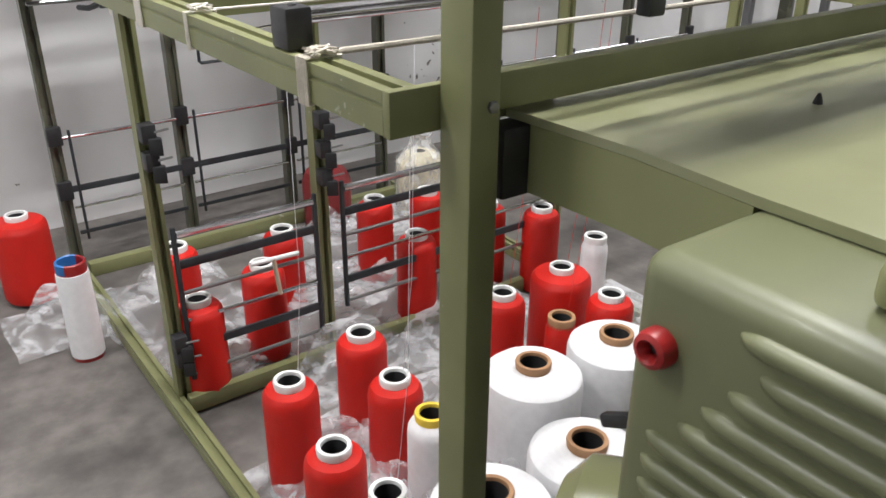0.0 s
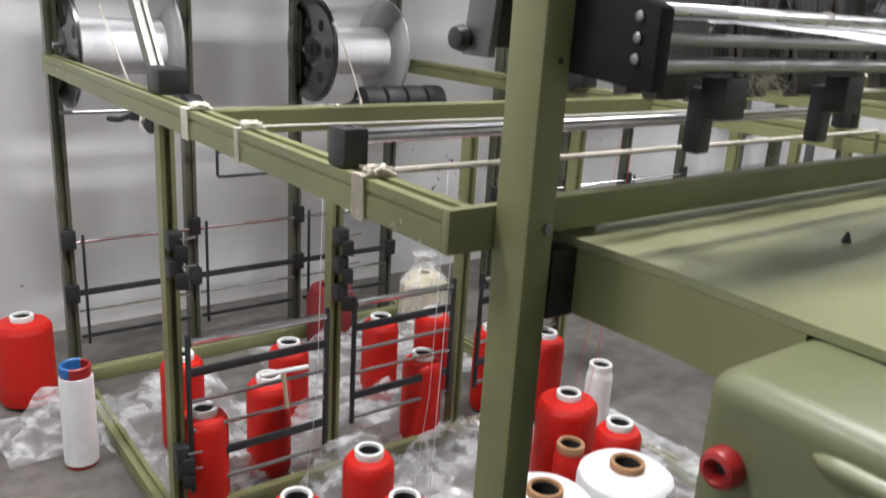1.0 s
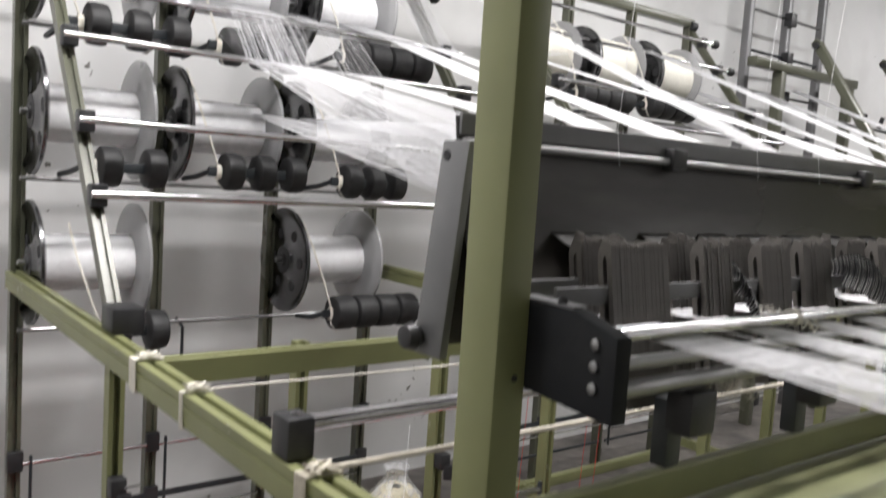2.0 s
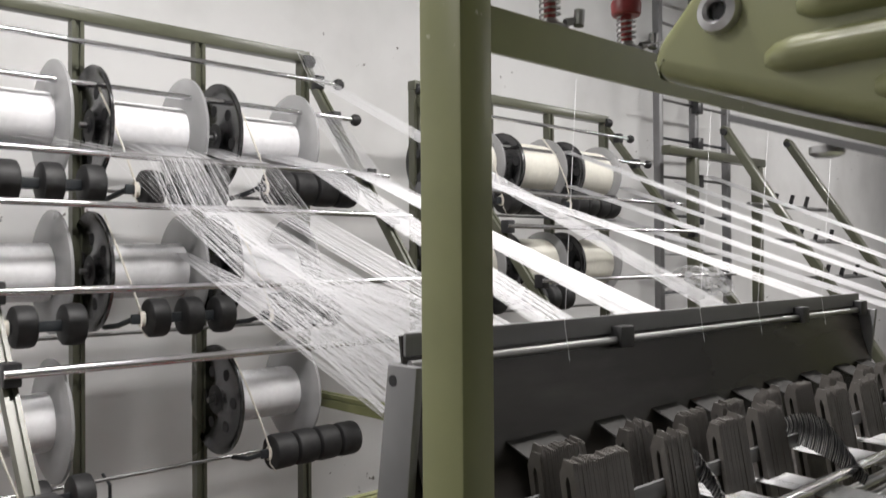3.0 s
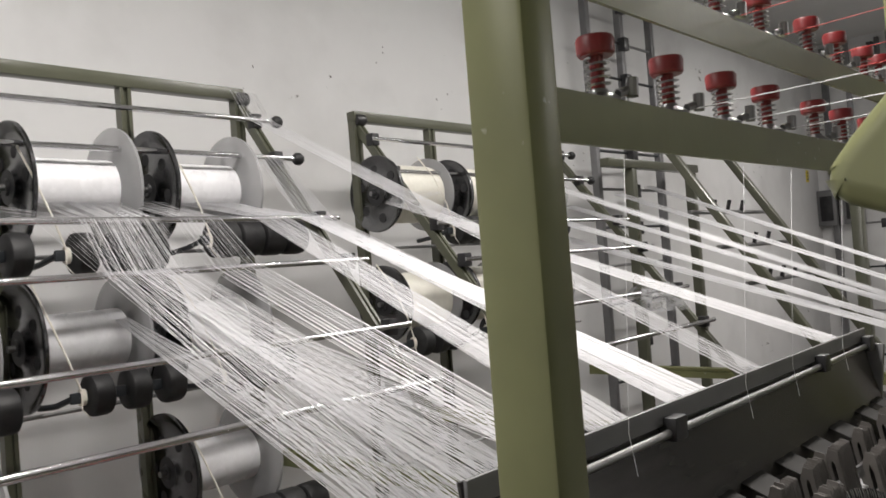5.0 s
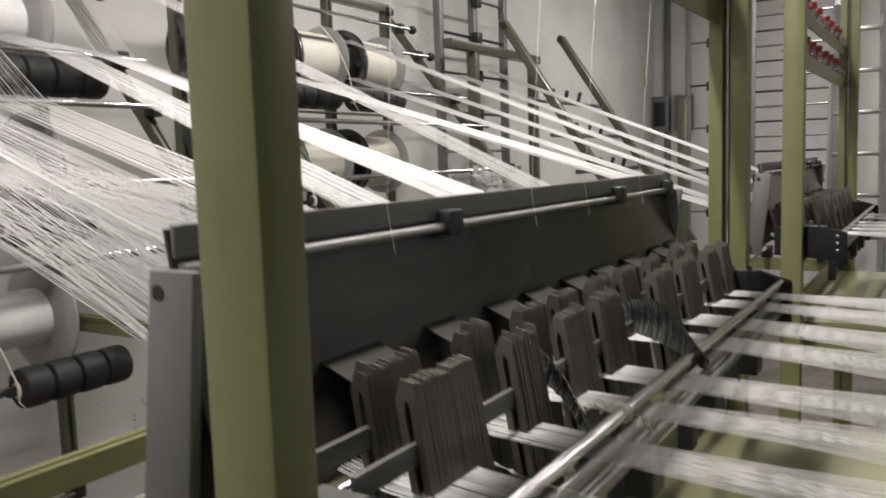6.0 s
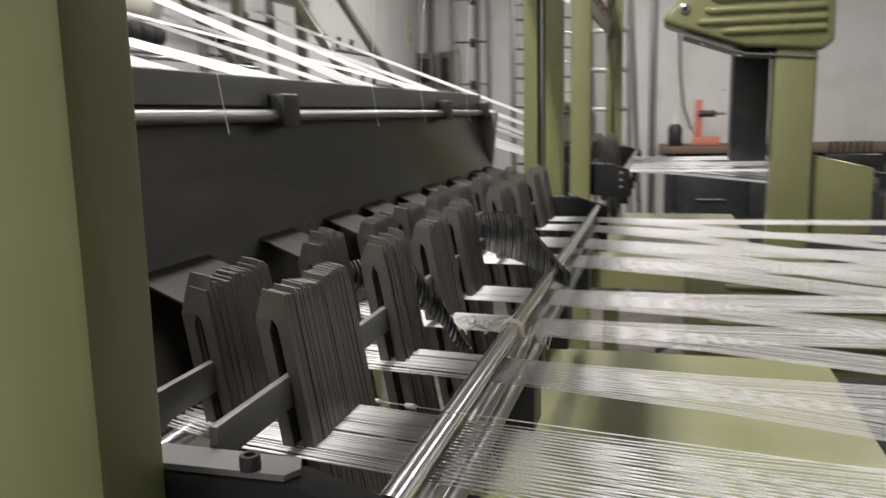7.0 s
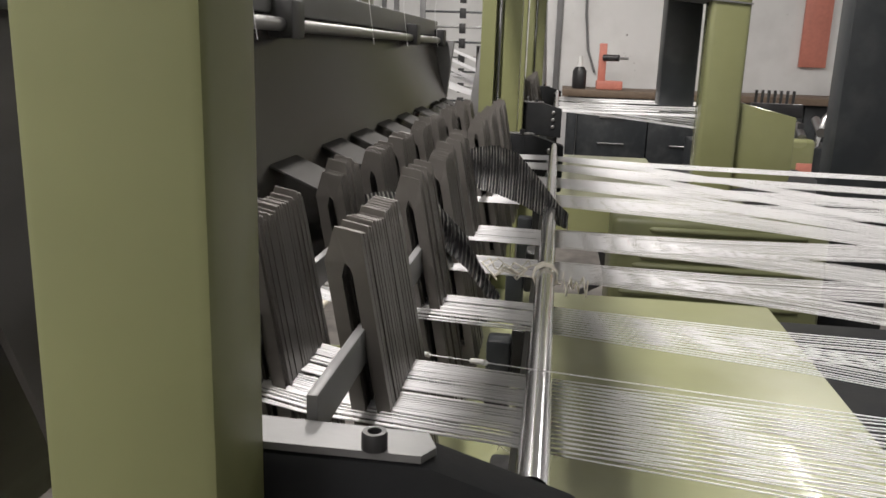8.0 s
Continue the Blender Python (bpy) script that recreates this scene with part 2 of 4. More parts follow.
def box(bm, lo, hi, bevel=0.0, seg=2):
    lo, hi = Vector(lo), Vector(hi)
    made = bmesh.ops.create_cube(bm, size=1.0, matrix=Matrix.Translation((lo + hi) / 2) @ Matrix.Diagonal((*(hi - lo), 1)))["verts"]
    if bevel:
        edges = list({e for v in made for e in v.link_edges})
        bmesh.ops.bevel(bm, geom=edges, offset=bevel, segments=seg, profile=0.5, affect="EDGES")
    return bm


def rod(bm, a, b, r, seg=12, r2=None, caps=True):
    a, b = Vector(a), Vector(b)
    d = b - a
    m = Matrix.Translation((a + b) / 2) @ d.to_track_quat("Z", "Y").to_matrix().to_4x4()
    bmesh.ops.create_cone(bm, cap_ends=caps, segments=seg, radius1=r, radius2=r if r2 is None else r2, depth=d.length, matrix=m)
    return bm


def lathe(bm, profile, m=None, seg=28):
    """Turn (radius, height) pairs about z; closed where the radius is 0."""
    rings = []
    for r, h in profile:
        if r <= 1e-6:
            rings.append([bm.verts.new((0, 0, h))])
        else:
            rings.append([bm.verts.new((r * math.cos(2 * math.pi * k / seg), r * math.sin(2 * math.pi * k / seg), h)) for k in range(seg)])
    for a, b in zip(rings, rings[1:]):
        for k in range(seg):
            n = (k + 1) % seg
            if len(a) == 1 and len(b) == 1:
                continue
            if len(a) == 1:
                bm.faces.new((a[0], b[k], b[n]))
            elif len(b) == 1:
                bm.faces.new((a[k], b[0], a[n]))
            else:
                bm.faces.new((a[k], b[k], b[n], a[n]))
    if m is not None:
        bmesh.ops.transform(bm, matrix=m, verts=[v for ring in rings for v in ring])
    bmesh.ops.recalc_face_normals(bm, faces=bm.faces)
    return bm


def prism(bm, poly, axis, a, b, bevel=0.0, seg=2):
    """Extrude a polygon along an axis from a to b. The polygon's pairs are the two other axes in xyz order."""
    def put(p, v):
        q = list(p)
        q.insert(axis, v)
        return bm.verts.new(q)
    lo, hi = [put(p, a) for p in poly], [put(p, b) for p in poly]
    fs = [bm.faces.new(lo[::-1]), bm.faces.new(hi)]
    n = len(poly)
    for k in range(n):
        fs.append(bm.faces.new((lo[k], lo[(k + 1) % n], hi[(k + 1) % n], hi[k])))
    bmesh.ops.recalc_face_normals(bm, faces=fs)
    if bevel:
        bmesh.ops.bevel(bm, geom=list({e for f in fs for e in f.edges}), offset=bevel, segments=seg, profile=0.5, affect="EDGES")
    return bm


def tube(bm, pts, r, seg=6):
    """A thin tube along a line of points."""
    pts = [Vector(p) for p in pts]
    rings = []
    for k, p in enumerate(pts):
        d = (pts[min(k + 1, len(pts) - 1)] - pts[max(k - 1, 0)]).normalized()
        u = d.orthogonal().normalized() if k == 0 else (u - d * u.dot(d)).normalized()
        w = d.cross(u)
        rings.append([bm.verts.new(p + r * (math.cos(2 * math.pi * j / seg) * u + math.sin(2 * math.pi * j / seg) * w)) for j in range(seg)])
    for a, b in zip(rings, rings[1:]):
        for j in range(seg):
            bm.faces.new((a[j], a[(j + 1) % seg], b[(j + 1) % seg], b[j]))
    bm.faces.new(rings[0][::-1])
    bm.faces.new(rings[-1])
    return bm


BASE = {}


def thing(name, base, label, category, group="", kind=""):
    ob = new(name)
    ob.empty_display_size = 0.1
    ob.location = base
    BASE[ob] = Vector(base)
    return tagged(ob, label, category, group, kind)


def mesh_of(name, bm, material, smooth=True, base=None, sharp=True):
    if base is not None:
        bmesh.ops.translate(bm, vec=-Vector(base), verts=bm.verts)
    me = bpy.data.meshes.new(name)
    bm.to_mesh(me)
    bm.free()
    me.materials.append(material)
    if smooth:
        me.shade_smooth()
        if sharp:
            me.set_sharp_from_angle(angle=radians(35))
    return me


def part(name, bm, material, parent, label=""):
    """Links a bmesh, in world places, as one mesh under a thing or a part."""
    ob = new(name, mesh_of(name, bm, material, base=BASE[parent]))
    ob.parent = parent
    BASE[ob] = BASE[parent]
    return tagged(ob, label)


def whole(name, bm, material, base, label, category, group="", kind=""):
    """A thing that is one mesh."""
    ob = new(name, mesh_of(name, bm, material, base=base, sharp=material is not STRAND))
    ob.location = base
    return tagged(ob, label, category, group, kind)


B = bmesh.new

# ---------------------------------------------------------------- room
X0, X1, Y0, Y1, ZC = -2.6, 8.8, -3.2, 2.95, 3.5
whole("floor", box(B(), (X0 - 0.2, Y0 - 0.2, -0.2), (X1 + 0.2, Y1 + 0.2, 0)), CONCRETE, (0, 0, 0), "worn grey concrete workshop floor with dark stains", "floor", kind="structure")
whole("ceiling", box(B(), (X0 - 0.2, Y0 - 0.2, ZC), (X1 + 0.2, Y1 + 0.2, ZC + 0.2)), CEILING, (0, 0, ZC), "plain white painted ceiling", "ceiling", kind="structure")
for nm, lo, hi in (("wall_north", (X0 - 0.2, Y1, 0), (X1 + 0.2, Y1 + 0.2, ZC)), ("wall_south", (X0 - 0.2, Y0 - 0.2, 0), (X1 + 0.2, Y0, ZC)),
                   ("wall_east", (X1, Y0, 0), (X1 + 0.2, Y1, ZC)), ("wall_west", (X0 - 0.2, Y0, 0), (X0, Y1, ZC))):
    whole(nm, box(B(), lo, hi), WALL_PAINT, (0, 0, 0), "white painted plaster wall, scuffed and stained low down", "wall", kind="structure")


def ceiling_lamp(x, y, share):
    t = thing("ceiling_lamp", (x, y, LAMP_Z), "unseen fluorescent ceiling lamp with a white steel housing", "lamp", "ceiling lamps")
    part("housing", box(B(), (x - 0.62, y - 0.06, LAMP_Z + 0.02), (x + 0.62, y + 0.06, ZC), 0.008), WHITE_TUBE, t)
    for s in (-0.03, 0.03):
        part("tube", rod(B(), (x - 0.6, y + s, LAMP_Z), (x + 0.6, y + s, LAMP_Z), 0.014), TUBE_GLOW, t)
    d = bpy.data.lights.new("lamp_light", "AREA")
    d.shape, d.size, d.size_y, d.energy, d.color = "RECTANGLE", 1.2, 0.12, LAMP_POWER * share, (1.0, 0.945, 0.90)
    ob = new("lamp_light", d)
    ob.location = (x, y, LAMP_Z - 0.03)


for x, y, share in LAMP_ROWS:
    ceiling_lamp(x, y, share)


# ---------------------------------------------------------------- loom
def channel(bm, axis, a, b, c, w, h, slot=0.012, depth=0.01):
    """A slotted profile along x or y, centre c in the two other axes, slot in its top and a groove in its sides."""
    w2, h2, s2 = w / 2, h / 2, slot / 2
    g = 0.003
    poly = [(-w2, -h2), (w2, -h2), (w2, h2 * 0.15), (w2 - g, h2 * 0.22), (w2 - g, h2 * 0.38), (w2, h2 * 0.45), (w2, h2), (s2, h2), (s2, h2 - depth),
            (-s2, h2 - depth), (-s2, h2), (-w2, h2), (-w2, h2 * 0.45), (-w2 + g, h2 * 0.38), (-w2 + g, h2 * 0.22), (-w2, h2 * 0.15)]
    return prism(bm, [(c[0] + p, c[1] + q) for p, q in poly], axis, a, b)


def dropper_mesh(h_top, h_low, w, t):
    """One drop wire: a thin upright plate with a long slot and a slanted top."""
    bm = B()
    slot = w * 0.14
    z0, z1 = -h_low, h_top
    outer = [(-w / 2, z0), (w / 2, z0), (w / 2, z1 - w * 0.8), (w * 0.12, z1), (-w / 2, z1 - w * 0.25), (-w / 2, z1 - w * 0.9)]
    inner = [(-slot, z0 + 0.018), (slot, z0 + 0.018), (slot, z1 - 0.022), (0.0, z1 - 0.016), (-slot * 0.7, z1 - 0.0185), (-slot, z1 - 0.022)]
    rings = []
    for x in (-t / 2, t / 2):
        rings.append([[bm.verts.new((x * (0.4 if poly is outer and i in (3, 4) else 1), *p)) for i, p in enumerate(poly)] for poly in (outer, inner)])
    n = 6
    for k in range(n):
        j = (k + 1) % n
        (o0, i0), (o1, i1) = rings
        bm.faces.new((o0[k], i0[k], i0[j], o0[j]))
        bm.faces.new((o1[k], o1[j], i1[j], i1[k]))
        bm.faces.new((o0[k], o0[j], o1[j], o1[k]))
        bm.faces.new((i0[k], i1[k], i1[j], i0[j]))
    bmesh.ops.recalc_face_normals(bm, faces=bm.faces)
    return mesh_of("drop_wire", bm, WIRE_STEEL, smooth=False)


FRONT_PACKS = [(0.606, 0.692), (0.757, 0.806), (0.872, 0.930), (0.965, 1.030), (1.165, 1.235), (1.285, 1.355), (1.425, 1.485), (1.520, 1.570)]
BACK_PACKS = [(0.620, 0.690), (0.768, 0.815), (0.885, 0.935), (0.975, 1.030), (1.085, 1.135), (1.185, 1.240), (1.305, 1.355), (1.440, 1.485), (1.530, 1.570)]
DROPPER = dropper_mesh(0.080, 0.085, 0.0175, 0.00312)
KNOB_X = [0.643, 0.775, 0.905, 1.036, 1.213, 1.340, 1.487, 1.58]


def tension_knob(x, z, parent):
    m = Matrix.Translation((x, 0.628, z))
    k = part("tensioner", lathe(B(), [(0, 0), (0.018, 0), (0.019, 0.003), (0.015, 0.006), (0.009, 0.009), (0.008, 0.012), (0, 0.012)], m, 20), STEEL, parent, "steel yarn tensioner foot")
    coil = [(x + 0.0105 * math.cos(a), 0.628 + 0.0105 * math.sin(a), z + 0.012 + 0.027 * a / 28.3) for a in np.linspace(0, 28.3, 46)]
    part("spring", tube(B(), coil, 0.0011, 5), STEEL, k, "coiled steel spring")
    part("cap", lathe(B(), [(0, 0.0125), (0.0062, 0.0125), (0.0062, 0.041), (0.0145, 0.041), (0.0162, 0.043), (0.017, 0.055), (0.0155, 0.058), (0.009, 0.0592), (0, 0.0588)], m, 24), CAP_RED, k, "dark red plastic cap")
    bm = B()
    rod(bm, (x + 0.004, 0.612, z + 0.006), (x + 0.024, 0.606, z + 0.012), 0.004, 8)
    rod(bm, (x + 0.018, 0.606, z + 0.004), (x + 0.02, 0.606, z + 0.02), 0.0055, 10)
    part("eyelet", bm, STEEL, k)


def hood_poly():
    return [(0.402, 1.600), (0.394, 1.613), (0.355, 1.655), (0.316, 1.690), (0.262, 1.735), (0.20, 1.758), (0.04, 1.762), (0.0, 1.74), (-0.004, 1.53), (0.02, 1.508),
            (0.20, 1.522), (0.284, 1.549), (0.364, 1.576), (0.397, 1.588)]


def ridge(bm, y0, y1, z, x, h=0.011, out=0.006):
    """A rounded raised louvre along y on a face that looks to -x."""
    n, rows = 8, []
    for k in range(n + 1):
        a = math.pi * k / n
        rows.append((math.cos(a) * h, math.sin(a) * out))
    ys = [y0, y0 - 0.008, y0 - 0.02, y1]
    sc = [0.05, 0.7, 1, 1]
    grid = [[bm.verts.new((x - o * s, y, z + c * (0.35 + 0.65 * s))) for c, o in rows] for y, s in zip(ys, sc)]
    for a, b in zip(grid, grid[1:]):
        for k in range(n):
            bm.faces.new((a[k], a[k + 1], b[k + 1], b[k]))
    return bm


def loom():
    t = thing("weaving_loom", (1.07, 0.6, 0), "olive green narrow-fabric weaving loom with chrome guide bars", "loom", "looms in a row")
    # uprights and cross rails
    p = part("post", box(B(), (0.475, 0.584, 0), (0.514, 0.637, 2.15), 0.004), GREEN, t)
    part("bolt", lathe(B(), [(0, 0), (0.0065, 0), (0.0065, 0.004), (0.005, 0.005), (0, 0.005)], pose(0.502, 0.584, 0.984, 90), 6), STEEL, p, "hexagon bolt head")
    part("bolt_hole", lathe(B(), [(0, 0), (0.0035, 0), (0.0035, 0.0007), (0, 0.0007)], pose(0.499, 0.584, 1.156, 90), 14), HOLLOW_SHADE, p, "dark disc for the shade in an empty bolt hole")
    bm = prism(B(), [(1.64, 0.56), (1.675, 0.56), (1.675, 0.625), (1.64, 0.625), (1.64, 0.602), (1.655, 0.602), (1.655, 0.588), (1.64, 0.588)], 2, 0, 2.15)
    part("post", bm, GREEN, t, "green upright with a dark groove")
    part("conduit", rod(B(), (1.648, 0.595, 0.9), (1.648, 0.595, 2.1), 0.0035, 8), CHROME, t)
    part("front_rail", box(B(), (0.5145, 0.612, 0.968), (1.639, 0.632, 1.009), 0.003), GREEN, t)
    part("end_plate", box(B(), (0.4155, 0.6385, 0.950), (0.640, 0.6515, 0.9995), 0.0015), GREEN, t)
    for z0, z1 in ((1.665, 1.699), (1.786, 1.814)):
        part("tensioner_rail", prism(B(), [(0.608, z0 - 0.008), (0.612, z0 - 0.008), (0.612, z1 - 0.004), (0.648, z1 - 0.004), (0.648, z1), (0.608, z1)], 0, 0.5145, 1.639), GREEN, t, "green angle-iron rail")
        for x in KNOB_X:
            tension_knob(x, z1, t)
    for x0 in (0.416, 1.64):
        part("side_rail", channel(B(), 1, 0.652, 2.56, (x0 + 0.020, 0.975), 0.040, 0.047), GREEN, t)
        part("floor_rail", channel(B(), 1, 0.52, 2.56, (x0 + 0.018, 0.022), 0.034, 0.043), GREEN, t)
    part("middle_rail", prism(B(), [(1.385, 0.955), (1.425, 0.955), (1.425, 0.998), (1.408, 0.998), (1.408, 0.988), (1.400, 0.988), (1.400, 0.998), (1.385, 0.998)], 0, 0.4575, 1.639), GREEN, t)
    part("floor_cross_rail", box(B(), (0.455, 1.60, 0.008), (1.639, 1.625, 0.052), 0.003), GREEN, t)
    for x in (0.440, 0.838, 1.238, 1.642):
        bm = B()
        prism(bm, [(x, 1.632), (x + 0.009, 1.632), (x + 0.009, 1.650), (x + 0.021, 1.650), (x + 0.021, 1.632), (x + 0.030, 1.632), (x + 0.030, 1.665), (x, 1.665)], 2, 0.0, 0.9505)
        part("leg", bm, GREEN, t)
    # guide bar in black blocks, with the strap beside it
    part("guide_bar", rod(B(), (0.452, 0.882, 1.036), (1.64, 0.882, 1.036), 0.0105, 20), CHROME, t)
    for x in (0.416, 1.64):
        bm = box(B(), (x + 0.002, 0.861, 0.999), (x + 0.038, 0.904, 1.0495), 0.004)
        b = part("bar_block", bm, BLACK, t, "black plastic bearing block")
        part("screw", lathe(B(), [(0, 0), (0.006, 0), (0.006, 0.002), (0.003, 0.002), (0.003, 0.0005), (0, 0.0005)], pose(x + 0.02, 0.88, 1.0495), 12), STEEL, b)
    # table with its skirt
    bm = prism(B(), [(0.568, 0.640), (0.576, 0.462), (0.566, 0.320), (0.566, 0.130), (1.630, 0.130), (1.630, 0.640)], 2, 0.950, 0.960)
    part("table_top", bm, GREEN_TABLE, t, "dusty glossy green sheet-steel table top")
    bm = prism(B(), [(0.570, 0.600), (0.576, 0.464), (0.566, 0.322), (0.60, 0.322), (0.60, 0.600)], 2, 0.872, 0.9495)
    part("table_skirt", bm, GREEN_SMOOTH, t)
    part("rubber_block", box(B(), (0.535, 0.602, 0.868), (0.590, 0.640, 0.949), 0.004), BLACK, t)
    part("gear_case", box(B(), (0.62, -0.45, 0.60), (1.60, 0.30, 0.9495), 0.012), DARK_CASE, t)
    part("leg", box(B(), (0.66, 0.0, 0), (0.74, 0.08, 0.60), 0.005), GREEN, t)
    part("leg", box(B(), (1.5, 0.0, 0), (1.58, 0.08, 0.60), 0.005), GREEN, t)
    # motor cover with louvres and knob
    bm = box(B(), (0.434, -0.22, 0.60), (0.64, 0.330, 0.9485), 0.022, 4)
    c = part("motor_cover", bm, GREEN_SHADED, t, "rounded glossy green motor cover with louvres")
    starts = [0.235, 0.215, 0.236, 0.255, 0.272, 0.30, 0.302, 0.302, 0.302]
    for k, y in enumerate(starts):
        part("louvre", ridge(B(), y, -0.16, 0.917 - 0.0245 * k, 0.4345, 0.0085, 0.010), GREEN_SHADED, c)
    knob = lathe(B(), [(0.006, 0.004), (0.007, 0.012), (0.010, 0.016), (0.0145, 0.014), (0.0165, 0.008), (0.0165, -0.002), (0, -0.002)], pose(0.434, 0.297, 0.877, 0, -90), 24)
    kb = part("knob", knob, RED_PLASTIC, c, "round red plastic knob")
    part("knob_socket", lathe(B(), [(0, 0.005), (0.006, 0.005), (0, 0.0055)], pose(0.434, 0.297, 0.877, 0, -90), 10), HOLLOW_SHADE, kb)
    bm = lathe(B(), [(0, 0.0), (0.06, 0.0), (0.085, 0.02), (0.09, 0.06), (0.09, 0.3), (0, 0.3)], pose(0.45, 0.40, 0.60, 90, 0, 30), 32)
    part("pulley_cover", bm, GREEN_SMOOTH, t)
    # column with the hood
    part("column", box(B(), (0.485, 0.030, 0.984), (0.585, 0.128, 1.54), 0.012, 3), GREEN_SMOOTH, t)
    part("column_base", box(B(), (0.478, -0.02, 0.949), (0.64, 0.180, 0.985), 0.01, 3), GREEN_SMOOTH, t)
    h = part("hood", prism(B(), hood_poly(), 0, 0.468, 0.640, 0.012, 4), GREEN_SMOOTH, t, "rounded glossy green hood with pressed louvres")
    for y, z in ((0.303, 1.613), (0.322, 1.586), (0.287, 1.641), (0.268, 1.668), (0.250, 1.695), (0.262, 1.561)):
        part("louvre", ridge(B(), y, 0.02, z, 0.4685, 0.0105, 0.013), GREEN_SMOOTH, h)
    pl = part("hood_plate", prism(B(), [(0.350, 1.5595), (0.284, 1.5365), (0.20, 1.5085), (0.03, 1.494), (0.03, 1.490), (0.20, 1.504), (0.284, 1.532), (0.350, 1.555)], 0, 0.478, 0.630), GREY_PLATE, h, "grey steel plate under the hood")
    for y, z in ((0.300, 1.536), (0.210, 1.505)):
        part("plate_bolt", lathe(B(), [(0, 0), (0.010, 0), (0.010, 0.004), (0.007, 0.006), (0, 0.006)], pose(0.50, y, z, 180), 14), ALU, h)
    ring = lathe(B(), [(0.0055, 0.001), (0.006, 0.006), (0.008, 0.008), (0.0125, 0.006), (0.0135, 0.002), (0.0135, -0.001)], pose(0.468, 0.349, 1.620, 0, -90), 24)
    b = part("hood_bolt", ring, ALU, h, "socket bolt in a steel washer")
    part("bolt_socket", lathe(B(), [(0, 0.002), (0.0055, 0.002), (0, 0.003)], pose(0.468, 0.349, 1.620, 0, -90), 6), HOLLOW_SHADE, b)
    # warp shield: end plates, curved dark sheet, light top edge, rod and clips
    for x in (0.494, 1.606):
        pl = part("shield_end_plate", prism(B(), [(0.664, 1.372), (0.706, 1.372), (0.737, 1.150), (0.690, 1.150)], 0, x, x + 0.010, 0.0015), GREY_PLATE, t)
        part("plate_hole", lathe(B(), [(0, 0), (0.0055, 0), (0.0055, 0.0008), (0, 0.0008)], pose(x, 0.698, 1.357, 0, -90), 16), HOLLOW_SHADE, pl)
        part("pivot", lathe(B(), [(0, 0), (0.011, 0.001), (0.015, 0.008), (0.012, 0.018), (0, 0.021)], pose(x, 0.728, 1.168, 0, -90), 18), BLACK, pl)
    prof = [(0.700, 1.398), (0.697, 1.378), (0.692, 1.35), (0.684, 1.315), (0.672, 1.275), (0.657, 1.238), (0.646, 1.205)]
    poly = prof + [(y + 0.003, z) for y, z in prof[::-1]]
    part("shield", prism(B(), poly, 0, 0.505, 1.605), DARK_SHEET, t, "curved dark steel warp shield")
    part("shield_back", box(B(), (0.505, 0.712, 1.16), (1.605, 0.716, 1.37)), DARK_SHEET, t)
    part("shield_edge", box(B(), (0.505, 0.692, 1.3785), (1.605, 0.6965, 1.401), 0.0015), GREY_PLATE, t, "light grey steel top edge")
    part("shield_rod", rod(B(), (0.505, 0.686, 1.371), (1.605, 0.686, 1.371), 0.0045, 12), STEEL, t)
    for x in (0.845, 1.343, 1.59):
        part("shield_clip", box(B(), (x - 0.014, 0.677, 1.362), (x + 0.014, 0.704, 1.388), 0.002), BLACK, t)
    # drop wire bank: end blocks, bars and wires
    for x, s in ((0.5145, 1), (1.612, -1)):
        e = part("end_block", prism(B(), [(0.481, 1.136), (0.481, 1.212), (0.53, 1.227), (0.66, 1.227), (0.66, 1.15)], 0, x, x + 0.020, 0.003), DARK_CASE, t)
        for z in (1.203, 1.184, 1.165):
            part("bolt", lathe(B(), [(0, 0), (0.005, 0), (0.005, 0.003), (0.003, 0.004), (0, 0.004)], pose(x, 0.503, z, 0, -90), 10), STEEL, e)
        pl = part("cover_plate", prism(B(), [(x + 0.001, 0.533), (x + 0.008, 0.529), (x + 0.018, 0.533), (x + 0.020, 0.60), (x + 0.001, 0.60)], 2, 1.2275, 1.2302), GREY_PLATE, t)
        part("bolt", lathe(B(), [(0, 0.003), (0.0022, 0.003), (0.0024, 0.006), (0.0040, 0.006), (0.0044, 0.005), (0.0044, 0)], pose(x + 0.004, 0.549, 1.2302, 0, 0, 0), 16), BLACK, pl)
    for z, y, r, m in ((1.2105, 0.497, 0.0062, CHROME), (1.184, 0.499, 0.0062, STEEL), (1.160, 0.501, 0.0080, STEEL), (1.203, 0.668, 0.005, CHROME)):
        part("cross_bar", rod(B(), (0.5345, y, z), (1.611, y, z), r, 16), m, t)
    for y in (0.575, 0.627):
        part("wire_bar", box(B(), (0.5345, y - 0.0022, 1.222), (1.611, y + 0.0022, 1.2395), 0.0008), GREY_PLATE, t)
    for a, b in BACK_PACKS:
        bm = prism(B(), [(0.642, 1.268), (0.684, 1.286), (0.684, 1.2875), (0.642, 1.2695)], 0, a + 0.004, b + 0.012)
        part("guide_plate", bm, DULL_PLATE, t, "thin grey steel guide plate")
    part("heald_box", box(B(), (0.60, -0.42, 0.9605), (0.70, -0.245, 1.62), 0.004), BLACK_STEEL, t, "tall black heald frame housing")
    part("reed_box", box(B(), (0.66, 0.12, 1.225), (0.76, 0.215, 1.60), 0.004), BLACK_STEEL, t, "black box under the hood")
    part("side_bracket", prism(B(), [(-0.12, 1.05), (0.028, 1.02), (0.028, 1.25), (-0.12, 1.215)], 0, 0.52, 0.56, 0.004), GREEN_SMOOTH, t)
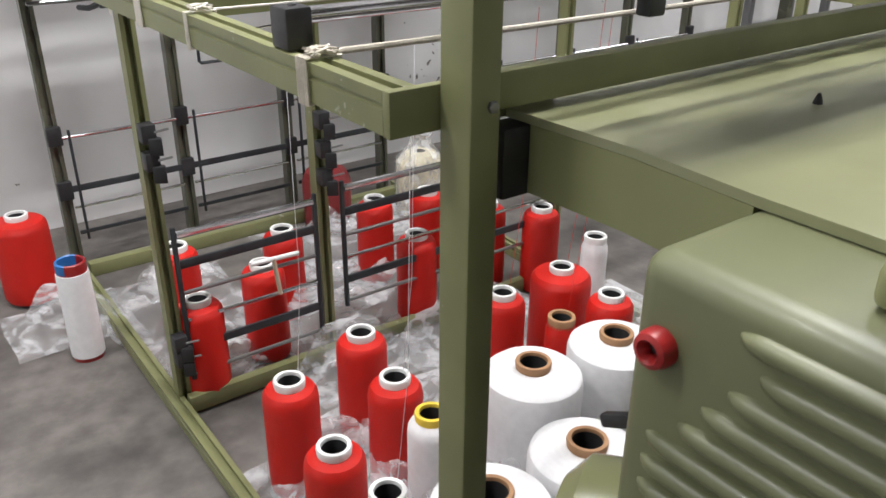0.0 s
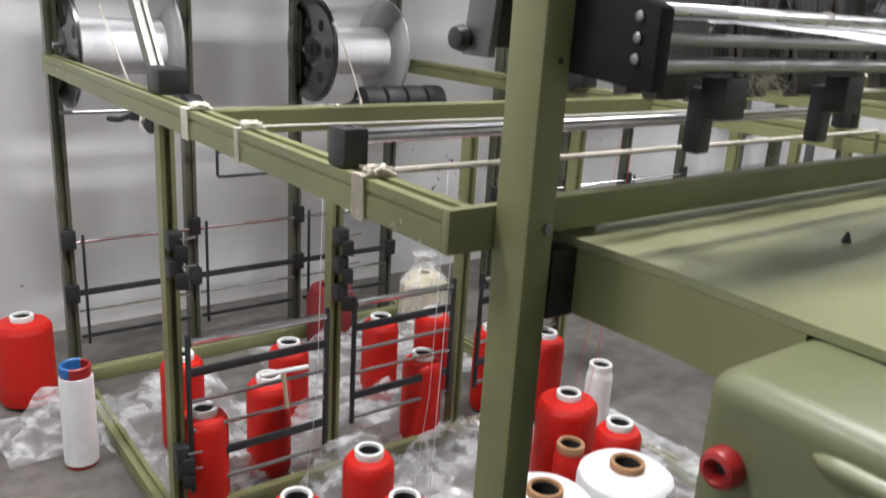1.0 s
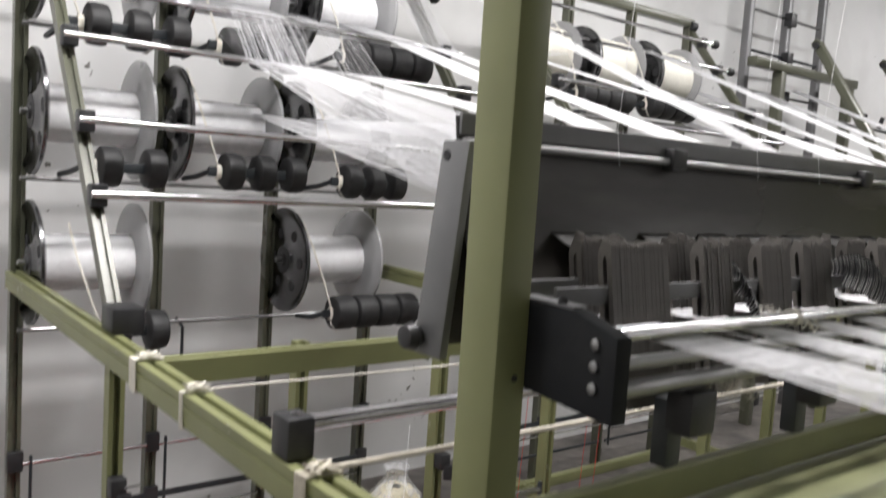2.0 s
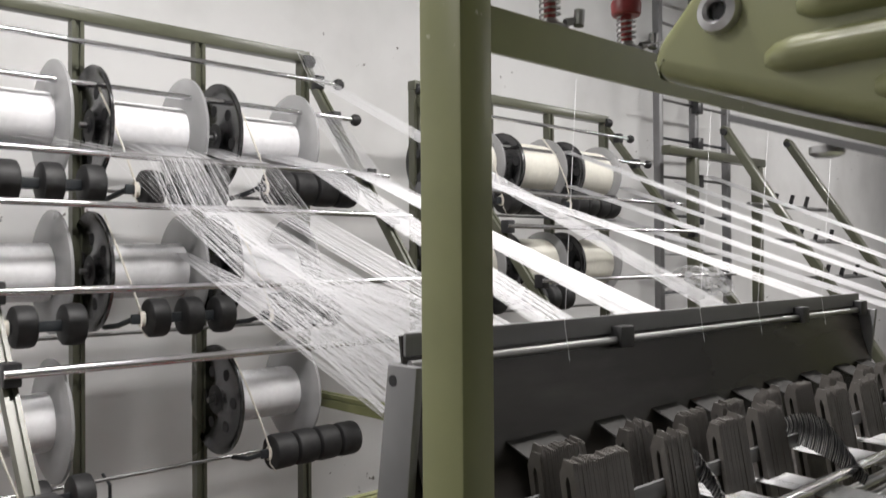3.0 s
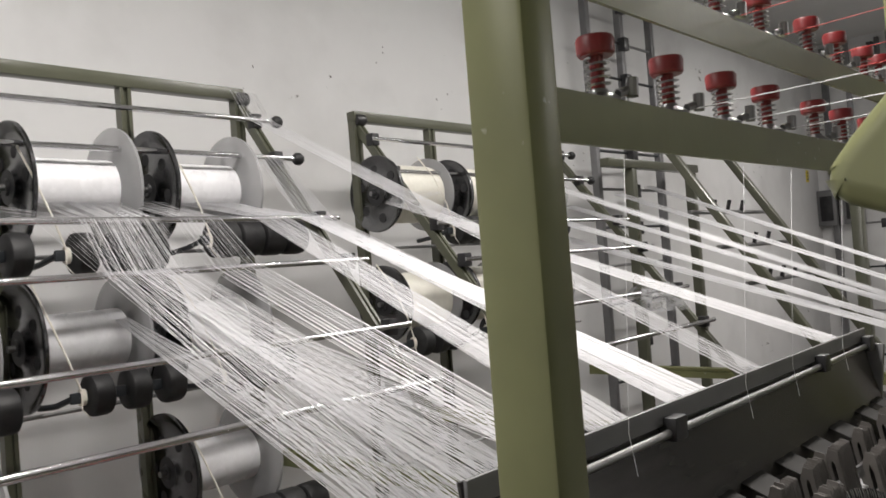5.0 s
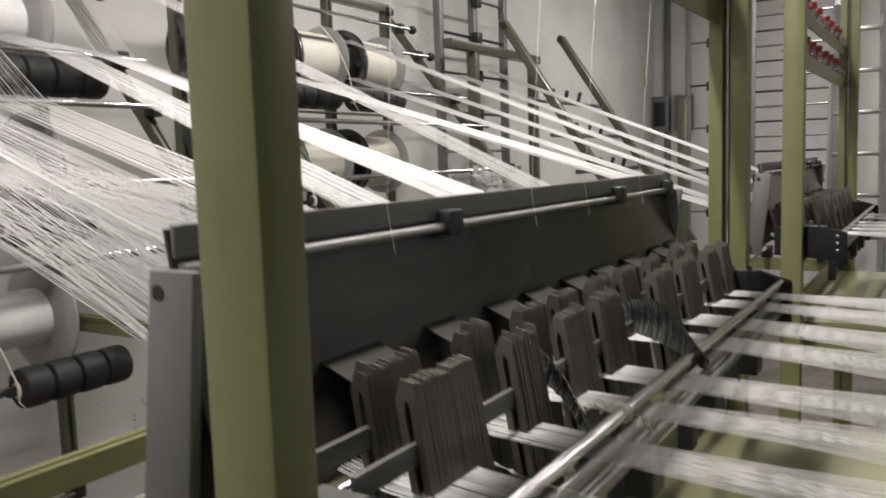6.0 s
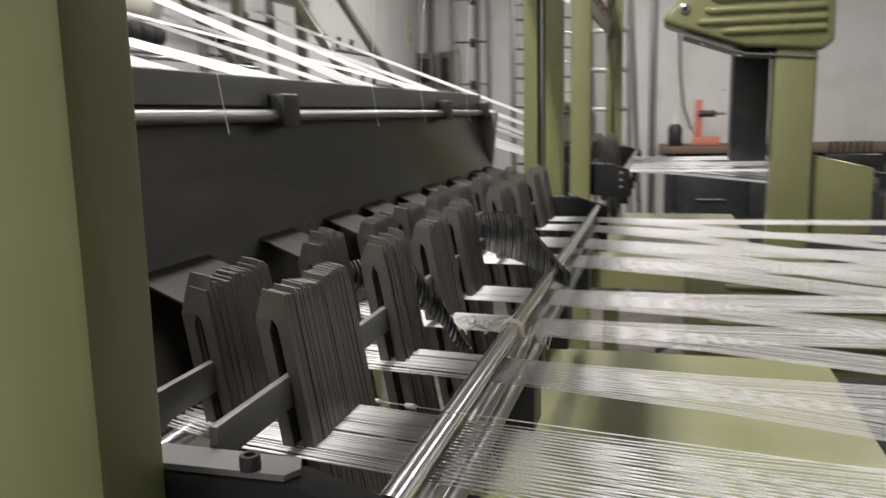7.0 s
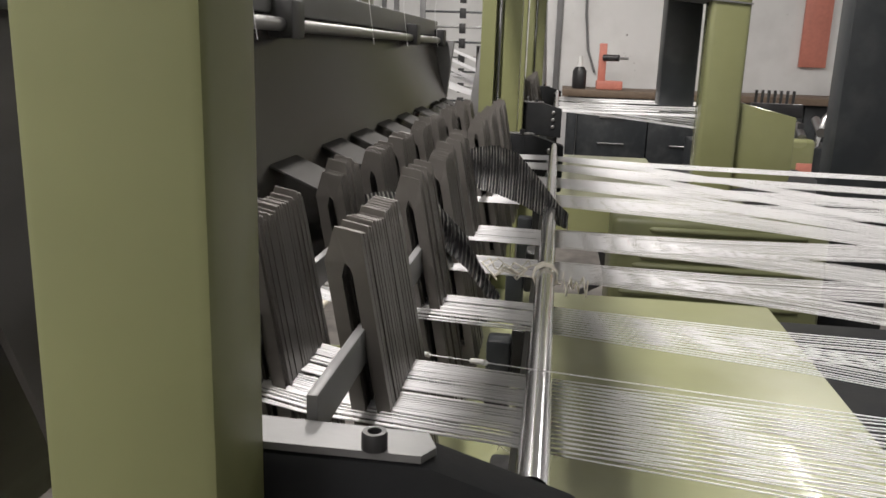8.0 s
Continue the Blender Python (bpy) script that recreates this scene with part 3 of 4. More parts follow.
    rack = part("cam_rack", box(B(), (0.585, -0.15, 1.21), (0.615, -0.02, 1.246), 0.002), BLACK, t)
    for j in range(7):
        part("cam", rod(B(), (0.60, -0.03 - 0.016 * j, 1.2465), (0.60, -0.03 - 0.016 * j, 1.28), 0.004, 8), BLACK, rack)
    part("belt_arm", prism(B(), [(0.345, 0.735), (0.40, 0.705), (0.406, 0.718), (0.352, 0.750)], 0, 0.500, 0.512, 0.003), BLACK, t)
    # control details under the hood
    for x in (0.66, 0.90, 1.15, 1.40):
        part("hanger", box(B(), (x - 0.02, 0.49, 1.105), (x + 0.02, 0.52, 1.1485), 0.003), BLACK, t)
        part("hanger_arm", box(B(), (x - 0.012, 0.52, 1.065), (x + 0.012, 0.54, 1.135), 0.003), BLACK_STEEL, t)
    return t


LOOM = loom()


def dropper_bank():
    n = 0
    for row, (y, packs) in enumerate(((0.570, FRONT_PACKS), (0.622, BACK_PACKS))):
        for a, b in packs:
            k = max(6, round((b - a) / 0.0033))
            for j in range(k + 1):
                ob = new("drop_wire", DROPPER)
                x = a + (b - a) * j / k
                m = pose(x, y + (0.00006 if j % 2 else -0.00006), 1.204 + random.uniform(-0.002, 0.002) + (0.005 if random.random() < 0.08 else 0), random.uniform(-0.04, 0.04) - 11, 2, random.uniform(-0.04, 0.04))
                ob.parent = LOOM
                ob.matrix_local = Matrix.Translation(-BASE[LOOM]) @ m
                n += 1


dropper_bank()
LOOM_STEP = 1.985
LOOM_2 = copy_thing(LOOM, Matrix.Translation(BASE[LOOM] + Vector((LOOM_STEP, 0, 0))))
LOOM_2["label"] = "olive green weaving loom further down the row"

# ---------------------------------------------------------------- creels
POSTS_X = [0.432, 0.822, 1.205, 1.605]
BACK_Y, TOP_Z = 2.575, 2.175
BARS = [(2.505, 2.095), (2.405, 1.955), (2.210, 1.742), (2.092, 1.605), (1.935, 1.408), (1.825, 1.253)]


def arm_line(z):
    """y of the leaning arm at a height."""
    return 1.835 + (z - 1.253) * 0.79


def creel():
    t = thing("warp_creel", (1.05, 2.3, 0), "olive green steel creel with chrome bars that carries warp beams", "creel", "creels along the wall")
    for x in POSTS_X:
        bm = prism(B(), [(x, BACK_Y), (x + 0.011, BACK_Y), (x + 0.011, BACK_Y + 0.012), (x + 0.024, BACK_Y + 0.012), (x + 0.024, BACK_Y), (x + 0.035, BACK_Y),
                         (x + 0.035, BACK_Y + 0.035), (x, BACK_Y + 0.035)], 2, 0.0, TOP_Z)
        part("post", bm, GREEN_DARK, t)
        for z in (0.445, 0.27):
            part("post_clip", box(B(), (x - 0.004, BACK_Y - 0.022, z - 0.03), (x + 0.039, BACK_Y - 0.0005, z + 0.03), 0.004), BLACK, t)
    part("top_rail", box(B(), (POSTS_X[0], BACK_Y - 0.005, TOP_Z + 0.0005), (POSTS_X[-1] + 0.035, BACK_Y + 0.04, TOP_Z + 0.04), 0.003), GREEN_DARK, t)
    part("floor_rail", box(B(), (POSTS_X[0] + 0.03, 2.48, 0.0), (POSTS_X[-1] + 0.035, 2.515, 0.045), 0.003), GREEN, t)
    for x in (0.448, 1.60):
        ax = x + (0.0 if x < 1 else 0.02)
        y0, y1 = arm_line(1.0) + 0.02, arm_line(TOP_Z) + 0.02
        d = Vector((0, y1 - y0, TOP_Z - 1.0)).normalized()
        nrm = Vector((0, -d.z, d.y))
        bm = B()
        o = Vector((ax, y0, 1.0))
        sec = [(0, 0), (0.009, 0), (0.009, 0.008), (0.019, 0.008), (0.019, 0), (0.028, 0), (0.028, 0.03), (0, 0.03)]
        lo = [bm.verts.new(o + Vector((a, 0, 0)) - nrm * b) for a, b in sec]
        hi = [bm.verts.new(o + Vector((a, 0, 0)) - nrm * b + Vector((0, y1 - y0, TOP_Z - 1.0))) for a, b in sec]
        bm.faces.new(lo[::-1])
        bm.faces.new(hi)
        for k in range(8):
            bm.faces.new((lo[k], lo[(k + 1) % 8], hi[(k + 1) % 8], hi[k]))
        bmesh.ops.recalc_face_normals(bm, faces=bm.faces)
        arm = part("leaning_arm", bm, GREEN_DARK, t)
        part("arm_foot", box(B(), (ax - 0.012, y0 - 0.045, 0.999), (ax + 0.05, y0 + 0.03, 1.05), 0.005), BLACK, arm)
        part("arm_bolt", lathe(B(), [(0, 0), (0.022, 0.002), (0.024, 0.01), (0.024, 0.04), (0.018, 0.048), (0, 0.05)], pose(ax - 0.01, y1 - 0.005, TOP_Z + 0.005, 0, 90), 14), BLACK, arm)
        for y, z in BARS:
            part("bar_clip", box(B(), (ax - 0.003, y - 0.012, z - 0.026), (ax + 0.031, y + 0.026, z + 0.022), 0.004), BLACK, arm)
    for k, (y, z) in enumerate(BARS):
        b = part("chrome_bar", rod(B(), (0.446, y - 0.008, z), (1.70 if k else 1.71, y - 0.008, z), 0.0085 if k < 5 else 0.0098, 14), CHROME, t)
        if k < 2:
            part("end_knob", lathe(B(), [(0, -0.016), (0.014, -0.014), (0.021, -0.004), (0.021, 0.008), (0.014, 0.018), (0, 0.02)], pose(1.71, y - 0.008, z, 0, 90), 12), RUBBER, b)
    # low guide frames between the back posts
    for k in range(3):
        a, b = POSTS_X[k] + 0.036, POSTS_X[k + 1] - 0.001
        y = BACK_Y - 0.016
        part("guide_wire", rod(B(), (a, y, 0.438), (b, y, 0.438), 0.0062, 10), CHROME, t)
        part("guide_strip", box(B(), (a, y - 0.004, 0.263), (b, y + 0.004, 0.283), 0.001), BLACK_STEEL, t)
        part("guide_wire", rod(B(), (a, y, 0.212), (b, y, 0.212), 0.005, 8), CHROME, t)
        part("guide_strip", box(B(), (a, y - 0.004, 0.12), (b, y + 0.004, 0.132), 0.001), BLACK_STEEL, t)
        part("guide_upright", box(B(), (a + 0.018, y - 0.006, 0.1), (a + 0.026, y + 0.002, 0.46), 0.001), BLACK_STEEL, t)
    for z in (0.876, 1.29, 1.70):
        part("brake_shaft", rod(B(), (POSTS_X[0], 2.47, z - 0.03), (1.64, 2.47, z - 0.03), 0.006, 10), STEEL, t)
    return t


CREEL = creel()
CREEL_2 = copy_thing(CREEL, Matrix.Translation((2.803, 2.3, 0)) @ Matrix.Diagonal((1.08, 1, 0.987, 1)))
CREEL_2["label"] = "olive green warp creel with cream-coloured beams"

BEAM_Y, BEAM_L = 2.485, 0.275
ROWS_Z = [1.855, 1.440, 1.030]


def warp_beam(yarn, r_yarn, R, label, category="warp beam"):
    """A flanged warp beam along x, its axis at the base, from x = 0."""
    t = thing("warp_beam", (0, 0, 0), label, category, "warp beams on the creels")
    turn = pose(0, 0, 0, 0, 90)
    prof = [(0.03, 0), (0.045, -0.004), (0.06, 0.006), (R - 0.035, 0.008), (R - 0.02, 0.002), (R - 0.004, -0.006), (R, -0.004), (R, 0.004), (R - 0.012, 0.010),
            (R - 0.03, 0.014), (0.05, 0.014)]
    for x, flip in ((0.0, 1), (BEAM_L, -1)):
        m = Matrix.Translation((x, 0, 0)) @ turn @ Matrix.Diagonal((1, 1, flip, 1))
        f = part("flange", lathe(B(), prof, m, 44), PALE_FLANGE if flip < 0 else FLANGE_DARK, t)
        part("hub", lathe(B(), [(0, -0.012), (0.02, -0.012), (0.024, -0.006), (0.046, -0.005), (0.046, 0.01)], m, 20), BLACK, f)
        for k in range(6):
            a = k * math.pi / 3
            part("spoke_hole", lathe(B(), [(0, 0), (0.018, 0), (0.018, 0.0012), (0, 0.0012)], Matrix.Translation((x - 0.0015 * flip + (0.0085 if flip > 0 else -0.0085) - 0.0, 0.093 * math.cos(a), 0.093 * math.sin(a))) @ turn @ Matrix.Diagonal((1, 1, -flip, 1)), 14), HOLLOW_SHADE, f)
    prof = [(0.05, 0.010)] + [(r_yarn * (1 + 0.008 * math.sin(k * 2.1)), 0.012 + (BEAM_L - 0.024) * k / 14) for k in range(15)] + [(0.05, BEAM_L - 0.010)]
    part("wound_yarn", lathe(B(), prof, turn, 40), yarn, t)
    part("axle", rod(B(), (-0.03, 0, 0), (BEAM_L + 0.03, 0, 0), 0.009, 12), STEEL, t)
    return t


WHITE_BEAM = warp_beam(BEAM_YARN, 0.080, 0.172, "flanged warp beam wound with shiny white yarn")
CREAM_BEAM = warp_beam(BEAM_CREAM, 0.112, 0.145, "full flanged warp beam wound with cream yarn")
BEAM_X = [0.462, 0.842, 1.228]
first = {}
for step, src in ((0.0, WHITE_BEAM), (1.66, CREAM_BEAM)):
    for r, z in enumerate(ROWS_Z):
        for k, x in enumerate(BEAM_X):
            if (step == 0 and r == 2 and k == 1) or (step and r == 2):
                continue
            m = pose(x * (1.0 if step == 0 else 1.04) + step, BEAM_Y, z, random.uniform(0, 360))
            if src not in first:
                first[src] = 1
                src.matrix_basis = m
            else:
                copy_thing(src, m)


def brake_rollers(x, z, n, pitch):
    """Black brake rollers on a short arm in front of a warp beam, tied with white cord."""
    y = 2.33
    t = thing("brake_roller_arm", (x, y, z), "black rubber brake rollers on an arm tied with white cord", "roller", "brake rollers")
    part("arm", box(B(), (x - 0.07, y - 0.006, z - 0.016), (x + pitch * (n - 1) + 0.03, y + 0.006, z + 0.012), 0.003), BLACK_STEEL, t)
    part("bracket", tube(B(), [(x - 0.06, y, z), (x - 0.085, y + 0.05, z - 0.02), (x - 0.09, 2.47, z - 0.03)], 0.008, 8), BLACK_STEEL, t)
    for k in range(n):
        w = 0.027 if pitch > 0.084 else pitch * 0.46
        prof = [(0.008, -w), (0.046, -w), (0.0525, -w + 0.004), (0.055, -w + 0.013), (0.055, w - 0.013), (0.0525, w - 0.004), (0.046, w), (0.008, w)]
        part("roller", lathe(B(), prof, pose(x + pitch * k, y, z, 0, 90), 26), RUBBER, t)
    bm = B()
    for k in range(5):
        a = np.linspace(0, 2 * math.pi, 13)
        tube(bm, [(x - 0.046 + 0.003 * k, y + 0.012 * math.cos(q), z - 0.002 + 0.02 * math.sin(q)) for q in a], 0.0018, 5)
    tube(bm, [(x - 0.045, y - 0.012, z), (x - 0.05, y - 0.02, z - 0.03), (x - 0.03, y - 0.022, z - 0.055)], 0.0016, 5)
    part("cord_tie", bm, CORD, t, "white cord wound and knotted")
    part("brake_cord", tube(B(), [(x - 0.046, y - 0.01, z + 0.018), (x - 0.075, y - 0.012, z + 0.10), (x - 0.105, y + 0.02, z + 0.21), (x - 0.11, y + 0.09, z + 0.29)], 0.0028, 6), CORD, t, "white brake cord laid over the flange")
    return t


for x, z, n, p in ((0.58, 1.672, 3, 0.105), (0.95, 1.668, 3, 0.095), (1.36, 1.695, 4, 0.082), (0.62, 1.305, 2, 0.12), (0.965, 1.31, 3, 0.10), (1.37, 1.30, 3, 0.085),
                   (0.655, 0.855, 2, 0.105), (1.365, 0.872, 4, 0.082), (2.42, 1.70, 4, 0.08), (2.85, 1.70, 4, 0.08), (2.16, 1.3, 3, 0.09), (2.58, 1.3, 3, 0.09)):
    brake_rollers(x, z, n, p)


# ---------------------------------------------------------------- warp yarn
def strand_bundle(bm, lines, r):
    for pts in lines:
        tube(bm, pts, r, 3)
    return bm


def spread(a, b, k, n):
    return Vector(a).lerp(Vector(b), k / max(1, n - 1))


def warp_sheet(stages, n, r, label, uneven=0.35, lift=0.0):
    """A sheet of yarns through pairs of points (one edge, other edge), a pair for each stage; lift raises one edge of the band."""
    lines = []
    for k in range(n):
        q = min(max(k + random.uniform(-uneven, uneven), 0), n - 1)
        lines.append([spread(a, b, q, n) + Vector((0, 0, lift * q / n + (random.uniform(-0.003, 0.003) if j == 0 else random.uniform(-0.0006, 0.0006)))) for j, (a, b) in enumerate(stages)])
    base = Vector(stages[-1][0])
    return whole("warp_yarn_sheet", strand_bundle(B(), lines, r), STRAND, base, label, "yarn sheet", "yarn sheets from the creel", "stuff")


LBL = "open sheet of white warp yarns running from creel to loom"
DENSE = "dense band of white warp yarns running from creel to loom"


def over(k, x0, x1):
    """Over a chrome bar of the creel."""
    y, z = BARS[k]
    return ((x0, y - 0.018, z + 0.003), (x1, y - 0.018, z + 0.003))


def off_beam(x0, x1, row, r=0.070):
    """Off the front of a warp beam, low on its barrel."""
    return ((x0, BEAM_Y - r * 0.8, ROWS_Z[row] - r * 0.6), (x1, BEAM_Y - r * 0.8, ROWS_Z[row] - r * 0.6))


def off_top(x0, x1, row, r=0.066):
    return ((x0, BEAM_Y - r * 0.6, ROWS_Z[row] + r * 0.8), (x1, BEAM_Y - r * 0.6, ROWS_Z[row] + r * 0.8))


def behind_plate(x0, x1, z0, z1):
    return ((x0, 0.722, z0), (x1, 0.722, z1))


def tray(x0, x1):
    """Over the light top edge of the shield, then down behind it."""
    return ((x0, 0.705, 1.396), (x1, 0.705, 1.396))


def down(x0, x1):
    return ((x0, 0.7085, 1.24), (x1, 0.7085, 1.24))


# the two open sheets that cross in the air beside the end plate
warp_sheet([off_beam(0.86, 1.09, 0), over(2, 0.885, 1.03), over(3, 0.885, 1.05), behind_plate(0.500, 0.548, 1.322, 1.366)], 54, 0.00042, LBL, 2.5)
warp_sheet([off_top(1.075, 1.115, 1), behind_plate(0.500, 0.545, 1.318, 1.366)], 48, 0.0004, LBL, 1.6)
warp_sheet([off_beam(0.95, 1.09, 0), over(2, 0.95, 1.09), over(3, 0.95, 1.11), behind_plate(0.548, 0.600, 1.370, 1.392)], 44, 0.0004, LBL, 2.5)
warp_sheet([off_top(1.235, 1.31, 1), behind_plate(0.545, 0.600, 1.368, 1.392)], 56, 0.00038, LBL, 1.5)
warp_sheet([off_beam(0.49, 0.72, 0), over(2, 0.78, 0.92), over(3, 0.87, 0.97), behind_plate(0.51, 0.57, 1.33, 1.375)], 14, 0.00028, LBL, 1.5)
# thinner sheets from the beams at the open end of the creel
warp_sheet([off_beam(1.10, 1.24, 0), over(2, 1.13, 1.27), over(3, 1.15, 1.31), tray(0.600, 0.672), down(0.605, 0.67)], 38, 0.00038, LBL, 1.5)
warp_sheet([off_top(1.26, 1.44, 1), tray(0.608, 0.665), down(0.61, 0.66)], 24, 0.00036, LBL, 1.5)
warp_sheet([off_beam(1.25, 1.46, 0), over(2, 1.38, 1.50), tray(0.708, 0.782), down(0.71, 0.78)], 46, 0.0004, LBL, 1.0)
warp_sheet([over(1, 1.52, 1.64), over(2, 1.545, 1.665), tray(0.870, 0.930), down(0.875, 0.925)], 42, 0.00048, DENSE)
warp_sheet([off_beam(1.30, 1.46, 0), over(2, 1.53, 1.62), tray(0.912, 0.972), down(0.915, 0.97)], 40, 0.00055, DENSE)
warp_sheet([((1.58, 2.56, 2.20), (1.68, 2.56, 2.20)), over(0, 1.58, 1.68), tray(1.080, 1.150), down(1.085, 1.145)], 32, 0.00034, DENSE, 1.2)
warp_sheet([((2.16, BEAM_Y - 0.11, 1.855), (2.40, BEAM_Y - 0.11, 1.855)), ((2.00, 2.30, 1.80), (2.12, 2.30, 1.80)), ((1.42, 0.705, 1.396), (1.50, 0.705, 1.396)), down(1.43, 1.49)], 20, 0.0005, LBL)
for (xo, yo, zo), (xt, zt) in (((4.20, 2.45, 1.915), (3.54, 1.277)), ((3.86, 2.45, 1.87), (3.30, 1.255)), ((2.92, 2.42, 1.945), (3.05, 1.235)), ((3.30, 2.40, 1.80), (3.05, 1.225)),
                               ((2.90, 2.40, 1.786), (2.80, 1.215)), ((3.20, 2.40, 1.655), (2.66, 1.225))):
    warp_sheet([((xo - 0.04, yo, zo), (xo + 0.05, yo, zo)), ((xt - 0.005, 0.722, zt), (xt + 0.06, 0.722, zt))], 30, 0.00075, DENSE, 0.35, 0.008)

# tapes through the drop wires and over the chrome bar, then on into the shed
TAPES = [(0.578, 0.654), (0.722, 0.772), (0.836, 0.884), (0.936, 0.996), (1.12, 1.19), (1.245, 1.32), (1.39, 1.45), (1.49, 1.545)]
BAR_TOP = 1.2038
SHED = []
for k, (a, b) in enumerate(TAPES):
    n = max(16, round((b - a) / 0.0020))
    r = 0.00056
    warp_sheet([((a + 0.035, 0.705, 1.215), (b + 0.035, 0.705, 1.215)), ((a + 0.022, 0.60, 1.2005), (b + 0.022, 0.60, 1.2005)), ((a, 0.497, BAR_TOP), (b, 0.497, BAR_TOP))], n, r,
               "band of white warp yarns drawn through the drop wires")
    lines, r = [], 0.00036 if k < 4 else 0.00033
    for j in range(n):
        x = a + (b - a) * j / (n - 1)
        s = 1 if j % 2 else -1
        w = random.uniform(-0.001, 0.001)
        lines.append([(x, 0.497, BAR_TOP), (x + w - 0.004, 0.36, BAR_TOP - 0.005 + s * 0.003), (x + w - 0.01, 0.05, BAR_TOP - 0.019 + s * 0.019), (x - 0.01, -0.02, BAR_TOP - 0.022 + s * 0.022)])
    SHED.append(whole("shed_yarn_sheet", strand_bundle(B(), lines, r), STRAND, (0.5 * (a + b), 0.497, BAR_TOP), "band of white warp yarns opening into the shed, moving up and down", "yarn sheet",
                      "moving yarn sheets", "stuff"))
    if k < 6:
        lines2 = [[(x + LOOM_STEP + e, y, z) for x, y, z in pts] for pts in lines for e in (0.0, )]
        whole("shed_yarn_sheet", strand_bundle(B(), lines2, 0.0016), STRAND, (0.5 * (a + b) + LOOM_STEP, 0.497, BAR_TOP), "band of white warp yarns on the further loom", "yarn sheet", "yarn sheets of the further loom", "stuff")


# ---------------------------------------------------------------- yarn packages on the floor
def yarn_cone(yarn, tube_mat, r, h, label, group="yarn packages", tube_r=0.031):
    t = thing("yarn_package", (0, 0, 0), label, "yarn package", group)
    rt = r
    prof = [(tube_r, 0.012), (r * 0.93, 0.010), (r, 0.022), (r * 1.01, h * 0.3), (r * 0.5 + rt * 0.5, h * 0.6), (rt, h - 0.045), (rt * 0.97, h - 0.032), (rt * 0.86, h - 0.022), (tube_r, h - 0.016)]
    part("wound_yarn", lathe(B(), prof, None, 36), yarn, t)
    prof = [(tube_r - 0.004, 0.0), (tube_r + 0.001, 0.0), (tube_r, h - 0.018), (tube_r + 0.0015, h - 0.004), (tube_r, h), (tube_r - 0.007, h), (tube_r - 0.008, h - 0.003), (tube_r - 0.0082, h - 0.007)]
    part("core_tube", lathe(B(), prof, None, 28), tube_mat, t)
    part("tube_inside", lathe(B(), [(tube_r - 0.0082, h - 0.007), (tube_r - 0.0095, 0.05), (0, 0.05)], None, 20), HOLLOW_SHADE, t)
    return t


RED_CONE = yarn_cone(RED_YARN, WHITE_TUBE, 0.056, 0.28, "red yarn package on a white plastic tube")
WHITE_CHEESE = yarn_cone(WHITE_YARN, BROWN_TUBE, 0.104, 0.29, "large white yarn package on a brown card tube", tube_r=0.036)
RED_SMALL = yarn_cone(RED_YARN, BROWN_TUBE, 0.036, 0.27, "nearly empty red yarn package on a brown tube")
WHITE_SLIM = yarn_cone(WHITE_YARN, WHITE_TUBE, 0.037, 0.27, "slim white yarn package on a white tube")
RED_BIG = yarn_cone(RED_YARN, WHITE_TUBE, 0.078, 0.275, "full red yarn package on a white plastic tube")


def lay(src, spots):
    for k, (x, y) in enumerate(spots):
        m = pose(x, y, 0.0, 0, 0, random.uniform(0, 360))
        if k == 0:
            src.matrix_basis = m
        else:
            copy_thing(src, m)


lay(RED_CONE, [(0.754, 1.303), (0.522, 1.656), (0.545, 1.230), (0.721, 1.118), (0.517, 1.002), (0.723, 1.737), (0.860, 1.903), (0.581, 1.966), (1.190, 1.946),
               (1.148, 1.660), (1.362, 1.910), (1.123, 1.262), (1.328, 1.105), (1.56, 1.60), (1.45, 1.72)])
lay(RED_BIG, [(0.285, 2.445), (1.339, 1.285)])
lay(WHITE_CHEESE, [(0.970, 0.985), (0.881, 0.745), (1.191, 0.963), (0.663, 0.745)])
lay(RED_SMALL, [(1.167, 1.106)])
lay(WHITE_SLIM, [(1.552, 1.372), (0.538, 0.861)])
YELLOW_CONE = yarn_cone(WHITE_YARN, YELLOW_PLASTIC, 0.046, 0.275, "white yarn package on a yellow plastic tube")
lay(YELLOW_CONE, [(0.715, 0.985)])


def tube_package():
    x, y = 0.330, 2.022
    t = thing("white_yarn_tube", (x, y, 0), "slim white yarn package with a red and blue tube rim", "yarn package")
    m = Matrix.Translation((x, y, 0))
    part("wound_yarn", lathe(B(), [(0.03, 0.012), (0.042, 0.012), (0.0425, 0.02), (0.041, 0.24), (0.04, 0.252), (0.033, 0.253)], m, 32), WHITE_YARN, t)
    part("core_tube", lathe(B(), [(0.03, 0), (0.0385, 0.0), (0.0385, 0.011), (0.034, 0.0115), (0.034, 0.25), (0.0375, 0.254), (0.0375, 0.28), (0.034, 0.283), (0.031, 0.28), (0.031, 0.05), (0, 0.05)], m, 32), RED_PLASTIC, t, "red plastic tube")
    bm = lathe(B(), [(0.0378, 0.256), (0.0382, 0.257), (0.0382, 0.281), (0.034, 0.2845), (0.0305, 0.281), (0.0305, 0.25)], m, 32)
    bmesh.ops.bisect_plane(bm, geom=bm.verts[:] + bm.edges[:] + bm.faces[:], plane_co=(x, y, 0), plane_no=(0.8, -0.6, 0), clear_outer=True)
    part("blue_rim", bm, BLUE_PLASTIC, t, "blue half of the tube rim")


tube_package()


